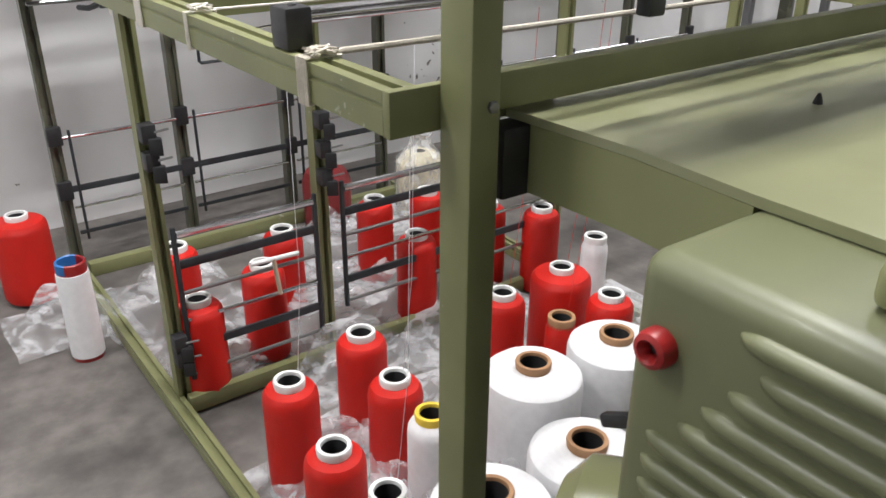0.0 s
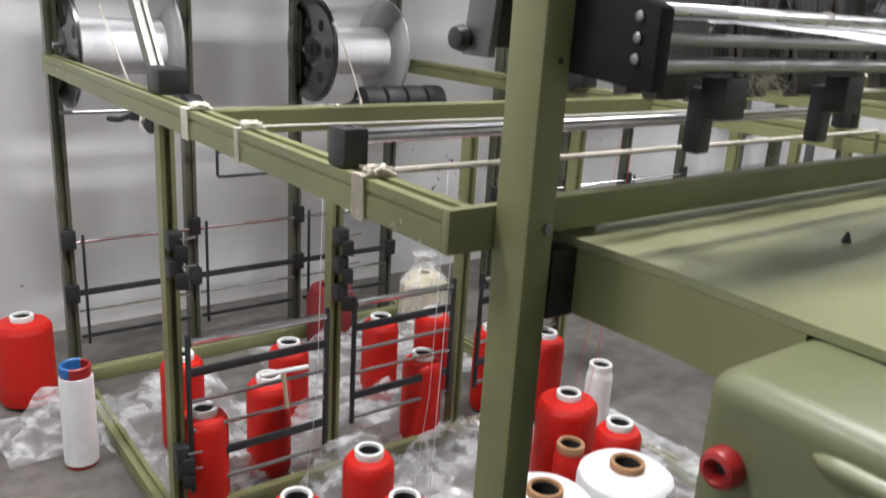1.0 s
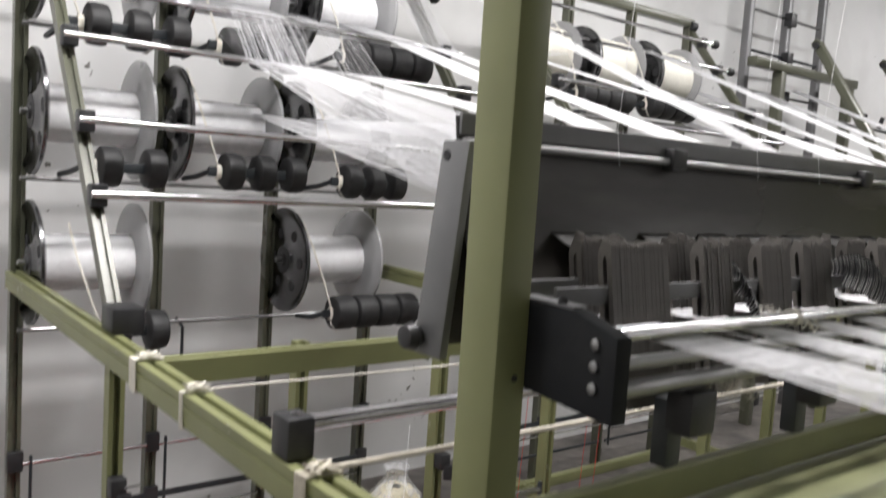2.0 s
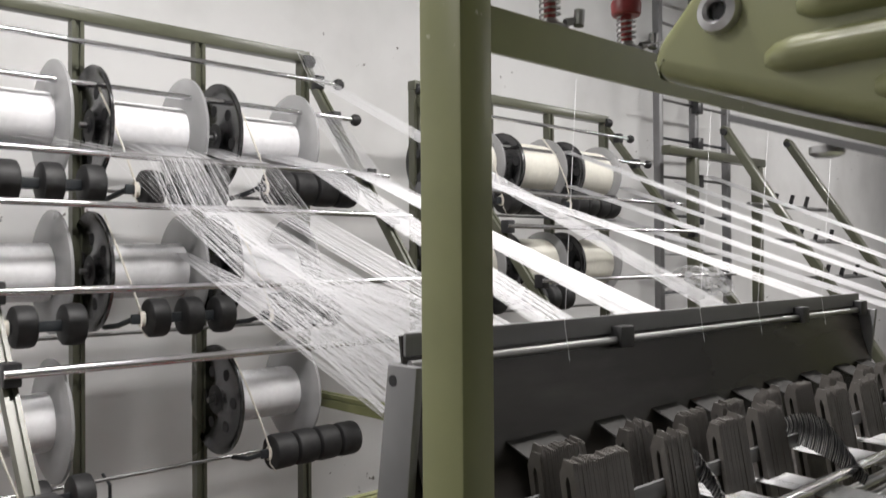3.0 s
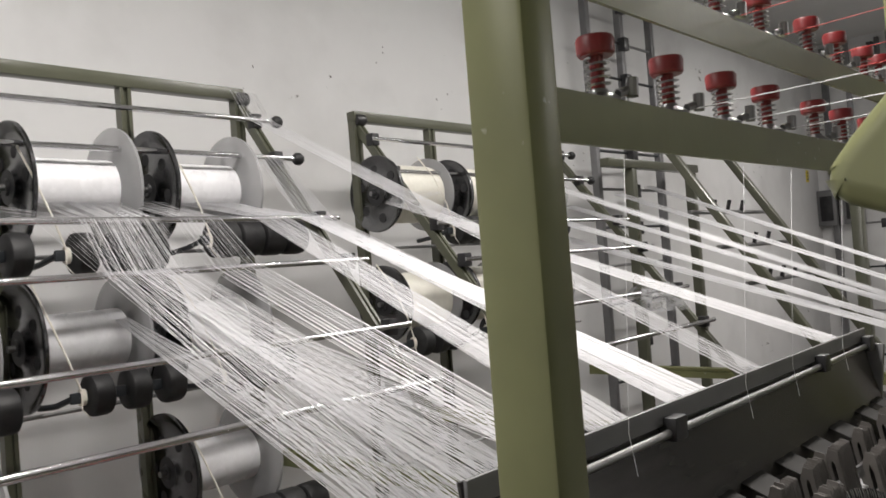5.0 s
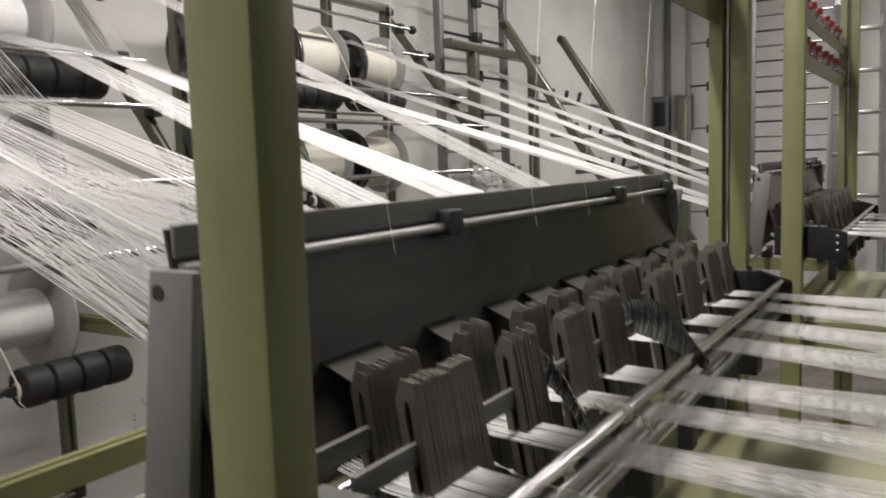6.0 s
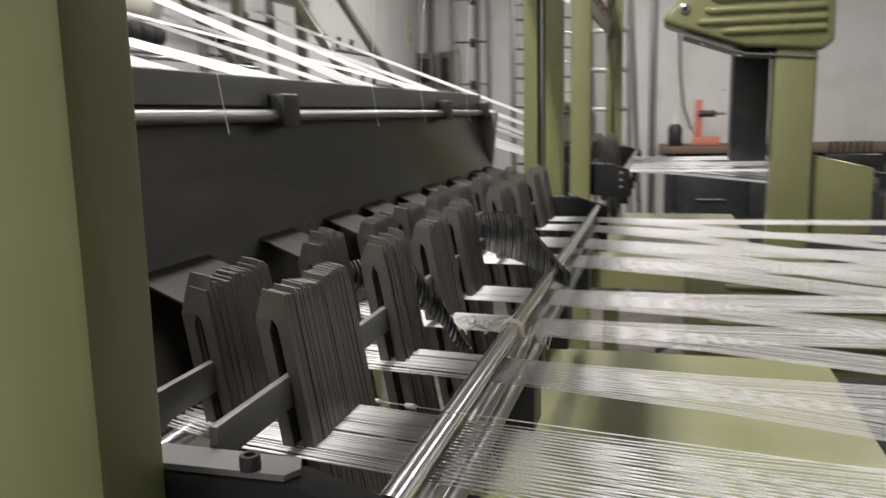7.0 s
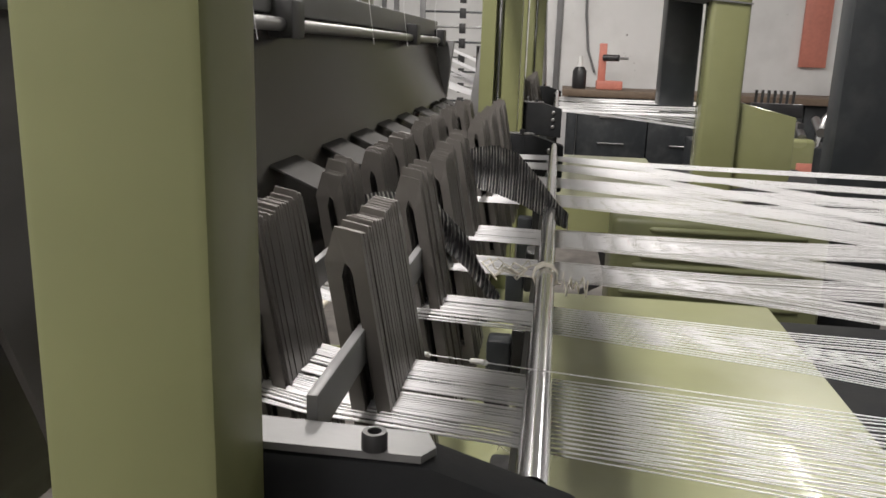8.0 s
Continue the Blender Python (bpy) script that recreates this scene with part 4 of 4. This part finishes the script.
def plastic_heap(x, y, sx, sy, h, seed, label="crumpled clear plastic bag lying on the floor"):
    bm = B()
    n = 26
    rnd = random.Random(seed)
    off = Vector((rnd.uniform(0, 50), rnd.uniform(0, 50), 0))
    grid = []
    for j in range(n):
        row = []
        for i in range(n):
            u, v = i / (n - 1) * 2 - 1, j / (n - 1) * 2 - 1
            edge = max(0, 1 - (u * u + v * v) ** 0.5)
            p = Vector((u * sx, v * sy, 0)) * 14 + off
            z = h * min(1, edge * 2.2) * (0.35 + abs(noise.noise(p * 0.5)) * 1.2 + 0.5 * abs(noise.noise(p * 1.3)))
            row.append(bm.verts.new((x + u * sx * (1 + 0.2 * noise.noise(p * 0.3)), y + v * sy * (1 + 0.2 * noise.noise(p * 0.3 + Vector((9, 0, 0)))), 0.004 + z)))
        grid.append(row)
    for a, b in zip(grid, grid[1:]):
        for i in range(n - 1):
            bm.faces.new((a[i], a[i + 1], b[i + 1], b[i]))
    whole("plastic_bag", bm, PLASTIC, (x, y, 0), label, "plastic bag", "plastic bags on the floor")


for k, (x, y, sx, sy, h) in enumerate(((0.33, 2.22, 0.16, 0.14, 0.10), (0.60, 1.80, 0.16, 0.18, 0.10), (0.62, 2.15, 0.2, 0.2, 0.12), (0.62, 1.12, 0.18, 0.22, 0.12), (0.86, 1.22, 0.22, 0.2, 0.14),
                                       (1.02, 1.85, 0.28, 0.25, 0.10), (1.25, 1.5, 0.25, 0.2, 0.12), (1.35, 2.2, 0.35, 0.25, 0.12), (0.9, 1.55, 0.2, 0.12, 0.1), (0.78, 0.95, 0.15, 0.2, 0.16), (1.6, 1.2, 0.2, 0.3, 0.08))):
    plastic_heap(x, y, sx, sy, h, k)


# ---------------------------------------------------------------- low guide frames in front of the legs
def guide_frame(x0, x1, z0, z1):
    y = 1.618
    t = thing("yarn_guide_frame", (x0, y, z0), "black yarn guide frame with chrome and black cross bars", "guide frame", "yarn guide frames")
    for x in (x0, x1 - 0.01):
        part("upright", box(B(), (x, y - 0.005, z0 - 0.015), (x + 0.010, y + 0.005, z1 + 0.02), 0.001), BLACK_STEEL, t)
    zs = np.linspace(z1, z0, 6)
    for k, z in enumerate(zs):
        if k in (1, 4):
            part("strip", box(B(), (x0 + 0.0105, y - 0.004, z - 0.010), (x1 - 0.0105, y + 0.004, z + 0.010), 0.001), BLACK_STEEL, t)
        else:
            part("wire", rod(B(), (x0 + 0.0105, y, z), (x1 - 0.0105, y, z), 0.0092 if k == 0 else 0.005, 10), CHROME if k in (0, 3) else STEEL, t)


guide_frame(0.472, 0.826, 0.105, 0.462)
guide_frame(0.893, 1.212, 0.165, 0.478)
guide_frame(1.30, 1.62, 0.165, 0.478)


t = thing("tee_handle", (0.70, 1.604, 0.26), "pale wooden tee handle hooked on the guide frame", "handle")
part("stem", rod(B(), (0.698, 1.604, 0.350), (0.709, 1.6045, 0.252), 0.0055, 10), BEIGE, t)
part("crossbar", rod(B(), (0.640, 1.604, 0.351), (0.764, 1.606, 0.346), 0.006, 10), WHITE_TUBE, t, "cross bar wrapped in white tape")


def guide_clip(x, z):
    t = thing("guide_clip", (x, 1.62, z), "black plastic clip with small steel pins", "clip", "clips on the creel legs")
    bm = B()
    box(bm, (x - 0.004, 1.600, z - 0.02), (x + 0.026, 1.6315, z + 0.02), 0.003)
    prism(bm, [(x + 0.006, 1.600), (x + 0.030, 1.585), (x + 0.034, 1.600), (x + 0.02, 1.62)], 2, z - 0.045, z - 0.008, 0.002)
    part("body", bm, BLACK, t)
    part("pin", rod(B(), (x + 0.02, 1.595, z + 0.005), (x + 0.045, 1.58, z + 0.012), 0.0025, 8), STEEL, t)


for x, z in ((0.444, 0.70), (0.444, 0.64), (0.444, 0.20), (0.444, 0.16), (0.842, 0.66), (0.842, 0.59), (0.842, 0.52), (1.242, 0.62)):
    guide_clip(x, z)


# ---------------------------------------------------------------- cords, rope and thread
def cord(name, pts, r, m, label, category="cord"):
    whole(name, tube(B(), pts, r, 8), m, pts[0], label, category)


def wrap(y, turns, r, m, label, x0=0.413, x1=0.459, z0=0.948, z1=1.002):
    pts = []
    for k in range(turns):
        q = y + 0.0058 * k
        pts += [(x0, q, z0), (x0 - 0.001, q + 0.001, z1), (x1, q + 0.002, z1), (x1 + 0.001, q + 0.002, z0)]
    q = y + 0.0058 * turns
    pts += [(x0, q, z0), (x0 - 0.001, q, z1)]
    for k in range(34):
        pts.append((0.436 + 0.017 * math.cos(k * 1.3), y + 0.008 + 0.012 * math.sin(k * 1.7), z1 + 0.003 + 0.006 * abs(math.sin(k * 0.9))))
    whole("cord_knot", tube(B(), pts, r, 6), m, (0.436, y, z1), label, "knot")


wrap(0.805, 4, 0.0019, ROPE, "jute rope wound and knotted round the side rail")
wrap(1.392, 5, 0.0018, CORD, "white cord wound and knotted round the side rail")
wrap(1.175, 2, 0.0012, CORD, "thin white cord tied round the side rail")
cord("fabric_strap", [(0.455, 0.815, 1.004), (0.70, 0.812, 1.003), (1.10, 0.808, 1.003), (1.64, 0.80, 1.004)], 0.0042, ROPE, "beige fabric strap stretched between the rails", "strap")
cord("stretched_string", [(0.455, 1.18, 1.003), (0.9, 1.165, 1.001), (1.64, 1.14, 1.004)], 0.002, CORD, "white string stretched between the side rails", "string")


# ---------------------------------------------------------------- loose fabric on the drop wires
def fabric_scrap(path, width, label, m=FABRIC):
    """A strip of fabric along a path of points, its width across x, with ribs."""
    bm = B()
    n = 26
    pts = [Vector(p) for p in path]
    fine = []
    for k in range(n + 1):
        q = k / n * (len(pts) - 1)
        i = min(int(q), len(pts) - 2)
        f = q - i
        f = f * f * (3 - 2 * f) * 0.5 + f * 0.5
        fine.append(pts[i].lerp(pts[i + 1], f))
    rows = []
    for k, p in enumerate(fine):
        w = width * (0.8 + 0.2 * math.sin(k * 0.35))
        rows.append([bm.verts.new(p + Vector((w * (j / 6 - 0.5), 0.004 * math.sin(j * 1.1 + k * 0.4), 0.0022 * (k % 2) + 0.006 * math.sin(j * 0.9)))) for j in range(7)])
    for a, b in zip(rows, rows[1:]):
        for j in range(6):
            bm.faces.new((a[j], a[j + 1], b[j + 1], b[j]))
    bmesh.ops.solidify(bm, geom=bm.faces[:], thickness=0.0012)
    whole("fabric_scrap", bm, m, path[0], label, "fabric")


def fabric_flap(rows, label):
    """A ribbed fabric strip that stands on edge: rows of x, y, top and bottom height."""
    bm = B()
    n, grid = 30, []
    for k in range(n + 1):
        q = k / n * (len(rows) - 1)
        i = min(int(q), len(rows) - 2)
        a, b, f = Vector(rows[i]), Vector(rows[i + 1]), q - i
        x, y, zt, zb = a.lerp(b, f)
        grid.append([bm.verts.new((x + 0.003 * (k % 2) + 0.012 * math.sin(j * 0.5), y, zb + (zt - zb) * j / 6)) for j in range(7)])
    for a, b in zip(grid, grid[1:]):
        for j in range(6):
            bm.faces.new((a[j], a[j + 1], b[j + 1], b[j]))
    bmesh.ops.solidify(bm, geom=bm.faces[:], thickness=0.0012)
    whole("fabric_flap", bm, FABRIC, rows[0][:3], label, "fabric")


fabric_flap([(1.065, 0.590, 1.258, 1.232), (1.065, 0.574, 1.266, 1.228), (1.06, 0.553, 1.270, 1.224), (1.057, 0.530, 1.264, 1.217), (1.05, 0.508, 1.241, 1.208), (1.045, 0.490, 1.220, 1.199), (1.04, 0.479, 1.211, 1.196)],
            "dark ribbed fabric strip curled over the chrome bar")
fabric_flap([(0.825, 0.654, 1.251, 1.225), (0.825, 0.612, 1.261, 1.236), (0.822, 0.577, 1.259, 1.230), (0.818, 0.554, 1.236, 1.214), (0.812, 0.536, 1.207, 1.195), (0.806, 0.527, 1.197, 1.190)],
            "narrow dark ribbed fabric strip hanging from the drop wires")
pts = [(0.812 + 0.0012 * k / 3, 0.497 + 0.0085 * math.cos(k * 0.7), 1.2105 + 0.0085 * math.sin(k * 0.7)) for k in range(30)]
pts += [(0.822 + 0.012 * math.sin(k * 1.1), 0.510 + 0.0011 * k + 0.006 * math.cos(k * 1.9), 1.212 + 0.005 * math.sin(k * 1.4)) for k in range(26)]
pts += [(0.815 + 0.010 * math.sin(k * 1.3), 0.486 - 0.0012 * k, 1.206 + 0.006 * math.sin(k * 1.7)) for k in range(16)]
cord("thread_tangle", pts, 0.0006, CORD, "tangle of white thread caught on the chrome bar", "thread")
lint = random.Random(5)
bm = B()
for k in range(70):
    c = Vector((0.725 + lint.gauss(0, 0.010), 0.50 + lint.gauss(0, 0.007), 1.143 + lint.gauss(0, 0.008)))
    d = Vector((lint.gauss(0, 1), lint.gauss(0, 1), lint.gauss(0, 1))).normalized() * 0.010
    e = Vector((lint.gauss(0, 1), lint.gauss(0, 1), lint.gauss(0, 1))).normalized() * 0.006
    tube(bm, [c - d, c - d * 0.4 + e, c + d * 0.4 + e * 0.5, c + d - e], 0.00022, 4)
whole("lint_tuft", bm, CORD, (0.725, 0.50, 1.143), "tuft of grey lint under the guide bars", "lint", kind="stuff")
t = thing("loose_thread", (0.70, 0.575, 1.226), "single white thread with two white beads beside the yarn bands", "thread")
part("thread", tube(B(), [(0.727, 0.600, 1.1910), (0.715, 0.575, 1.1880), (0.630, 0.496, 1.2172), (0.610, 0.20, 1.207), (0.600, 0.0, 1.199)], 0.0003, 6), STRAND, t)
for u in (0.12, 0.55):
    p = Vector((0.715, 0.575, 1.1880)).lerp(Vector((0.630, 0.496, 1.2172)), u)
    q = Vector((0.715, 0.575, 1.1880)).lerp(Vector((0.630, 0.496, 1.2172)), u + 0.10)
    part("bead", rod(B(), p, q, 0.0015, 8), WHITE_TUBE, t)
for k, (x, z0, z1) in enumerate(((0.70, 1.40, 0.9), (0.98, 1.40, 0.95), (1.14, 1.40, 1.0), (1.36, 1.40, 1.1))):
    cord("hanging_thread", [(x, 0.640, 1.66), (x + 0.002, 0.660, 1.40), (x + 0.004, 0.655, 1.36)], 0.0003, STRAND, "single white thread from tensioner down to the loom", "thread")
for k, x in enumerate(KNOB_X[1:6]):
    cord("tensioner_thread", [(x, 0.60, 1.815), (x - 0.01, 0.3, 1.822), (x - 0.02, 0.0, 1.83)], 0.0004, STRAND_RED, "single red thread running forward from a tensioner", "thread")
    cord("tensioner_thread", [(x, 0.60, 1.702), (x - 0.01, 0.3, 1.705), (x - 0.02, 0.0, 1.71)], 0.0006, STRAND, "single white thread running forward from a tensioner", "thread")
for x, y in ((0.545, 1.23), (0.721, 1.118), (0.538, 0.861), (1.123, 1.262), (1.339, 1.285), (1.167, 1.106)):
    cord("package_thread", [(x + 0.02, y, 0.285), (x + 0.03, y - 0.02, 0.5), (x + 0.02, y - 0.05, 0.94)], 0.0005, STRAND_RED if x > 1.1 else STRAND, "single thread rising from a yarn package", "thread")


# ---------------------------------------------------------------- far things
def bare_creel():
    t = thing("bare_creel", (4.8, 2.3, 0), "green creel frame without beams, with leaning arms", "creel")
    for x in (4.32, 5.12):
        y0, y1 = 1.55, 2.42
        bm = B()
        prism(bm, [(y0, 0.9), (y0 + 0.055, 0.9), (y1 + 0.028, 2.19), (y1 + 0.005, 2.215), (y1 - 0.02, 2.20), (y1 - 0.03, 2.18)], 0, x, x + 0.055, 0.004)
        a = part("arm", bm, GREEN_DARK, t)
        part("arm_hole", lathe(B(), [(0, 0), (0.02, 0), (0.02, 0.012), (0, 0.012)], pose(x, y1 - 0.005, 2.175, 0, -90), 14), BLACK, a)
        part("post", box(B(), (x, 2.60, 0), (x + 0.05, 2.66, 2.05), 0.004), GREEN_DARK, t)
    part("rail", box(B(), (4.05, 2.595, 2.05), (5.2, 2.655, 2.10), 0.004), GREEN_DARK, t)
    part("front_post", box(B(), (5.1, 1.60, 0), (5.18, 1.66, 1.75), 0.004), GREEN_DARK, t)
    for z in (1.35, 1.55, 1.75):
        part("bar", rod(B(), (4.2, 1.9 + (z - 1.3) * 0.7, z), (5.3, 1.9 + (z - 1.3) * 0.7, z), 0.012, 8), STEEL, t)
        for x in (4.5, 4.7, 4.9):
            part("peg", rod(B(), (x, 1.9 + (z - 1.3) * 0.7, z), (x, 1.88 + (z - 1.3) * 0.7, z + 0.07), 0.012, 8), BLACK, t)


bare_creel()


def guide_rack(x, y, w, z0, z1, posts, rungs, label, along="x"):
    t = thing("guide_rack", (x, y, 0), label, "rack", "racks by the wall")

    def at(u, z):
        return (x + u, y, z) if along == "x" else (x, y + u, z)
    for k in range(posts):
        u = w * k / (posts - 1)
        a = at(u, z0)
        part("post", box(B(), (a[0] - 0.022, a[1] - 0.022, z0), (a[0] + 0.022, a[1] + 0.022, z1), 0.003), GREY_PLATE, t)
    for k in range(rungs):
        z = z0 + 0.1 + (z1 - z0 - 0.2) * k / (rungs - 1)
        part("rung", rod(B(), at(0, z), at(w, z), 0.009, 8), BLACK_STEEL if k % 2 else STEEL, t)
        part("clip", box(B(), tuple(Vector(at(w * 0.5, z)) - Vector((0.03, 0.05, 0.05))), tuple(Vector(at(w * 0.5, z)) + Vector((0.03, 0.0, 0.03))), 0.004), BLACK, t)


guide_rack(4.22, 2.78, 0.80, 0, 3.2, 3, 14, "tall grey steel yarn guide rack against the wall")
guide_rack(7.2, 1.02, 0.62, 0, 3.2, 2, 26, "far steel guide rack with many rungs", "y")
guide_rack(7.9, 2.0, 0.35, 0, 3.3, 2, 9, "far dark guide rack near the wall corner", "y")


def step_ladder():
    t = thing("step_ladder", (6.4, 0.75, 0), "grey aluminium step ladder standing open", "ladder")
    for s in (0, 0.36):
        part("rail", tube(B(), [(6.2, 0.62 + s, 0), (6.45, 0.66 + s * 0.8, 2.4)], 0.025, 6), ALU, t)
        part("rear_leg", tube(B(), [(7.0, 0.55 + s, 0), (6.5, 0.66 + s * 0.8, 2.4)], 0.02, 6), ALU, t)
    for k in range(8):
        z = 0.25 + 0.28 * k
        part("tread", box(B(), (6.18 + 0.104 * z, 0.63 + 0.016 * z, z), (6.26 + 0.104 * z, 0.97 - 0.014 * z, z + 0.03), 0.004), ALU, t)


step_ladder()


def warning_sign():
    t = thing("warning_sign", (8.47, 2.948, 2.2), "small yellow warning sticker on the wall", "sign")
    part("triangle", prism(B(), [(8.43, 2.24), (8.51, 2.24), (8.47, 2.36)], 1, 2.944, 2.9495), SIGN_YELLOW, t)
    part("panel", box(B(), (8.435, 2.944, 2.11), (8.505, 2.9495, 2.225)), SIGN_YELLOW, t)
    part("mark", box(B(), (8.466, 2.9425, 2.26), (8.474, 2.9438, 2.32)), BLACK, t)
    for z in (2.13, 2.16, 2.19):
        part("text_bar", box(B(), (8.447, 2.9425, z), (8.493, 2.9438, z + 0.014)), BLACK, t)


warning_sign()
for y, z0, z1, w in ((2.80, 0.0, 3.45, 0.03), (2.30, 0.0, 3.45, 0.02), (0.52, 0.0, 3.45, 0.03)):
    whole("conduit", box(B(), (8.75, y - w, z0), (8.798, y + w, z1), 0.004), GREY_PLATE, (8.78, y, z0), "grey cable conduit fixed to the wall", "conduit")
for y, z in ((2.86, 1.66), (2.62, 1.66)):
    t = thing("switch_box", (8.75, y, z), "dark electrical switch box on the wall", "switch box", "switch boxes")
    part("case", box(B(), (8.70, y - 0.09, z), (8.798, y + 0.09, z + 0.36), 0.006), GREY_PLATE, t)
    part("panel", box(B(), (8.694, y - 0.06, z + 0.05), (8.6995, y + 0.06, z + 0.30), 0.002), BLACK, t)


def work_bench():
    t = thing("work_bench", (8.3, -1.0, 0), "dark wooden work bench along the far wall", "bench")
    part("top", box(B(), (7.9, -2.4, 0.98), (8.74, 0.45, 1.04), 0.005), WOOD, t)
    for y in (-2.3, -1.0, 0.35):
        part("leg", box(B(), (7.95, y - 0.04, 0), (8.03, y + 0.04, 0.9795), 0.004), BLACK_STEEL, t)
        part("leg", box(B(), (8.62, y - 0.04, 0), (8.70, y + 0.04, 0.9795), 0.004), BLACK_STEEL, t)
    for y0, y1 in ((-2.25, -1.70), (-1.69, -1.05), (-0.95, -0.35), (-0.34, 0.30)):
        d = part("drawer_unit", box(B(), (8.00, y0, 0.12), (8.60, y1, 0.9790), 0.006), BLACK_STEEL, t, "made-up dark block in place of the clutter under the bench")
        for z in (0.32, 0.56, 0.80):
            part("handle", rod(B(), (7.985, y0 + 0.2, z), (7.985, y1 - 0.2, z), 0.008, 8), STEEL, d)


def winding_machine():
    t = thing("winding_machine", (6.65, -1.2, 0), "made-up machine in place of far dark machinery, with green cover and bare steel rollers", "machine")
    part("base", box(B(), (6.60, -1.95, 0), (7.10, -0.55, 0.74), 0.01), BLACK_STEEL, t)
    c = part("cover", box(B(), (6.46, -1.37, 0.30), (6.5995, -1.12, 0.81), 0.03, 3), GREEN_SMOOTH, t)
    part("red_panel", box(B(), (6.452, -1.36, 0.50), (6.4595, -1.25, 0.64), 0.003), PINK, c, "faded red panel")
    for k in range(4):
        y = -1.05 - 0.13 * k
        part("roller", rod(B(), (6.62, y, 0.80 + 0.05 * (k % 2)), (7.05, y - 0.08, 0.86 + 0.05 * (k % 2)), 0.035, 16), STEEL, t)
        part("bracket", box(B(), (6.80, y - 0.06, 0.7405), (6.84, y - 0.02, 0.90), 0.004), BLACK, t)
    part("lever", tube(B(), [(6.65, -1.42, 0.74), (6.65, -1.46, 0.95), (6.65, -1.58, 1.10)], 0.022, 8), CHROME, t)
    part("lever_grip", rod(B(), (6.65, -1.58, 1.101), (6.65, -1.64, 1.17), 0.03, 10), WHITE_TUBE, t)


winding_machine()


work_bench()
m = Matrix.Translation((8.2, 0.30, 1.041))
t = thing("bottle", (8.2, 0.30, 1.041), "dark bottle with a pale neck on the bench", "bottle")
part("body", lathe(B(), [(0, 0), (0.06, 0), (0.065, 0.01), (0.065, 0.16), (0.04, 0.2), (0, 0.2)], m, 20), BLACK, t)
part("neck", lathe(B(), [(0.03, 0.2005), (0.02, 0.26), (0.024, 0.30), (0, 0.30)], m, 16), WHITE_TUBE, t)
t = thing("bench_press", (8.25, 0.05, 1.041), "small red bench press with a cross handle", "press")
part("base", box(B(), (8.15, -0.10, 1.041), (8.35, 0.14, 1.12), 0.01), PINK, t)
part("column", box(B(), (8.22, 0.06, 1.1205), (8.28, 0.13, 1.46), 0.006), PINK, t)
part("handle", rod(B(), (8.19, -0.14, 1.33), (8.19, 0.06, 1.33), 0.012, 8), STEEL, t)
part("hub", rod(B(), (8.17, -0.05, 1.33), (8.219, 0.09, 1.33), 0.03, 12), BLACK, t)
whole("red_board", box(B(), (8.755, -2.05, 1.30), (8.798, -1.80, 2.2), 0.006), PINK, (8.78, -1.9, 1.30), "faded red board hanging on the far wall", "board")
whole("hanging_cable", tube(B(), [(8.77, 0.14, 1.18), (8.77, 0.22, 1.4), (8.775, 0.26, 1.75), (8.78, 0.28, 2.3), (8.78, 0.25, 3.4)], 0.012, 8), GREY_PLATE, (8.77, 0.14, 1.18), "thin grey cable hanging down the far wall", "cable")
t = thing("cream_yarn_bag", (1.62, 2.32, 0), "cream yarn package wrapped in clear plastic", "yarn package")
m = Matrix.Translation((1.62, 2.32, 0))
part("wound_yarn", lathe(B(), [(0.03, 0.005), (0.085, 0.005), (0.09, 0.02), (0.088, 0.20), (0.06, 0.235), (0.02, 0.24)], m, 32), CREAM_YARN, t)
part("wrap", lathe(B(), [(0.094, 0.003), (0.097, 0.1), (0.094, 0.21), (0.05, 0.26), (0.035, 0.29), (0.05, 0.31)], m, 14), PLASTIC, t)
t = thing("red_yarn_bag", (1.27, 2.40, 0), "full dark red yarn package beside the creel post", "yarn package")
m = Matrix.Translation((1.27, 2.40, 0))
part("wound_yarn", lathe(B(), [(0.03, 0.005), (0.078, 0.005), (0.084, 0.02), (0.086, 0.18), (0.07, 0.215), (0.03, 0.22)], m, 32), DARK_RED_YARN, t)

t = thing("hanging_guide", (0.90, 2.50, 0.62), "black bent steel guide with a thin chrome rod", "guide")
part("frame", tube(B(), [(0.90, 2.555, 0.84), (0.90, 2.50, 0.82), (0.90, 2.50, 0.625), (0.905, 2.50, 0.62), (1.19, 2.50, 0.62)], 0.005, 8), BLACK_STEEL, t)
part("rod", rod(B(), (0.906, 2.50, 0.70), (1.20, 2.56, 0.70), 0.004, 8), CHROME, t)
t = thing("rubber_pad", (0.865, 0.448, 0.9605), "small black stub on the table top", "stub")
part("pad", lathe(B(), [(0, 0), (0.006, 0), (0.005, 0.004), (0.002, 0.012), (0, 0.013)], Matrix.Translation((0.865, 0.448, 0.9603)), 10), BLACK, t)

fabric_scrap([(3.22, 2.01, 1.30), (3.22, 1.985, 1.37), (3.22, 1.955, 1.425), (3.22, 1.925, 1.42), (3.22, 1.90, 1.36), (3.22, 1.89, 1.30)], 0.42, "clear plastic sheet draped over a creel bar", PLASTIC)


# ---------------------------------------------------------------- movement
def motions():
    for k, ob in enumerate(SHED):
        rows = []
        for j in range(41):
            s = 0.2 * j
            a = 1.3 * math.sin(2 * math.pi * 1.9 * s + 1.1 * k)
            rows.append((s, Matrix.Translation(ob.location.copy()) @ pose(0, 0, 0, a)))
        MOVES.append((ob, rows))
    for ob, rows in MOVES:
        walk(ob, rows)


MOVES = []
motions()
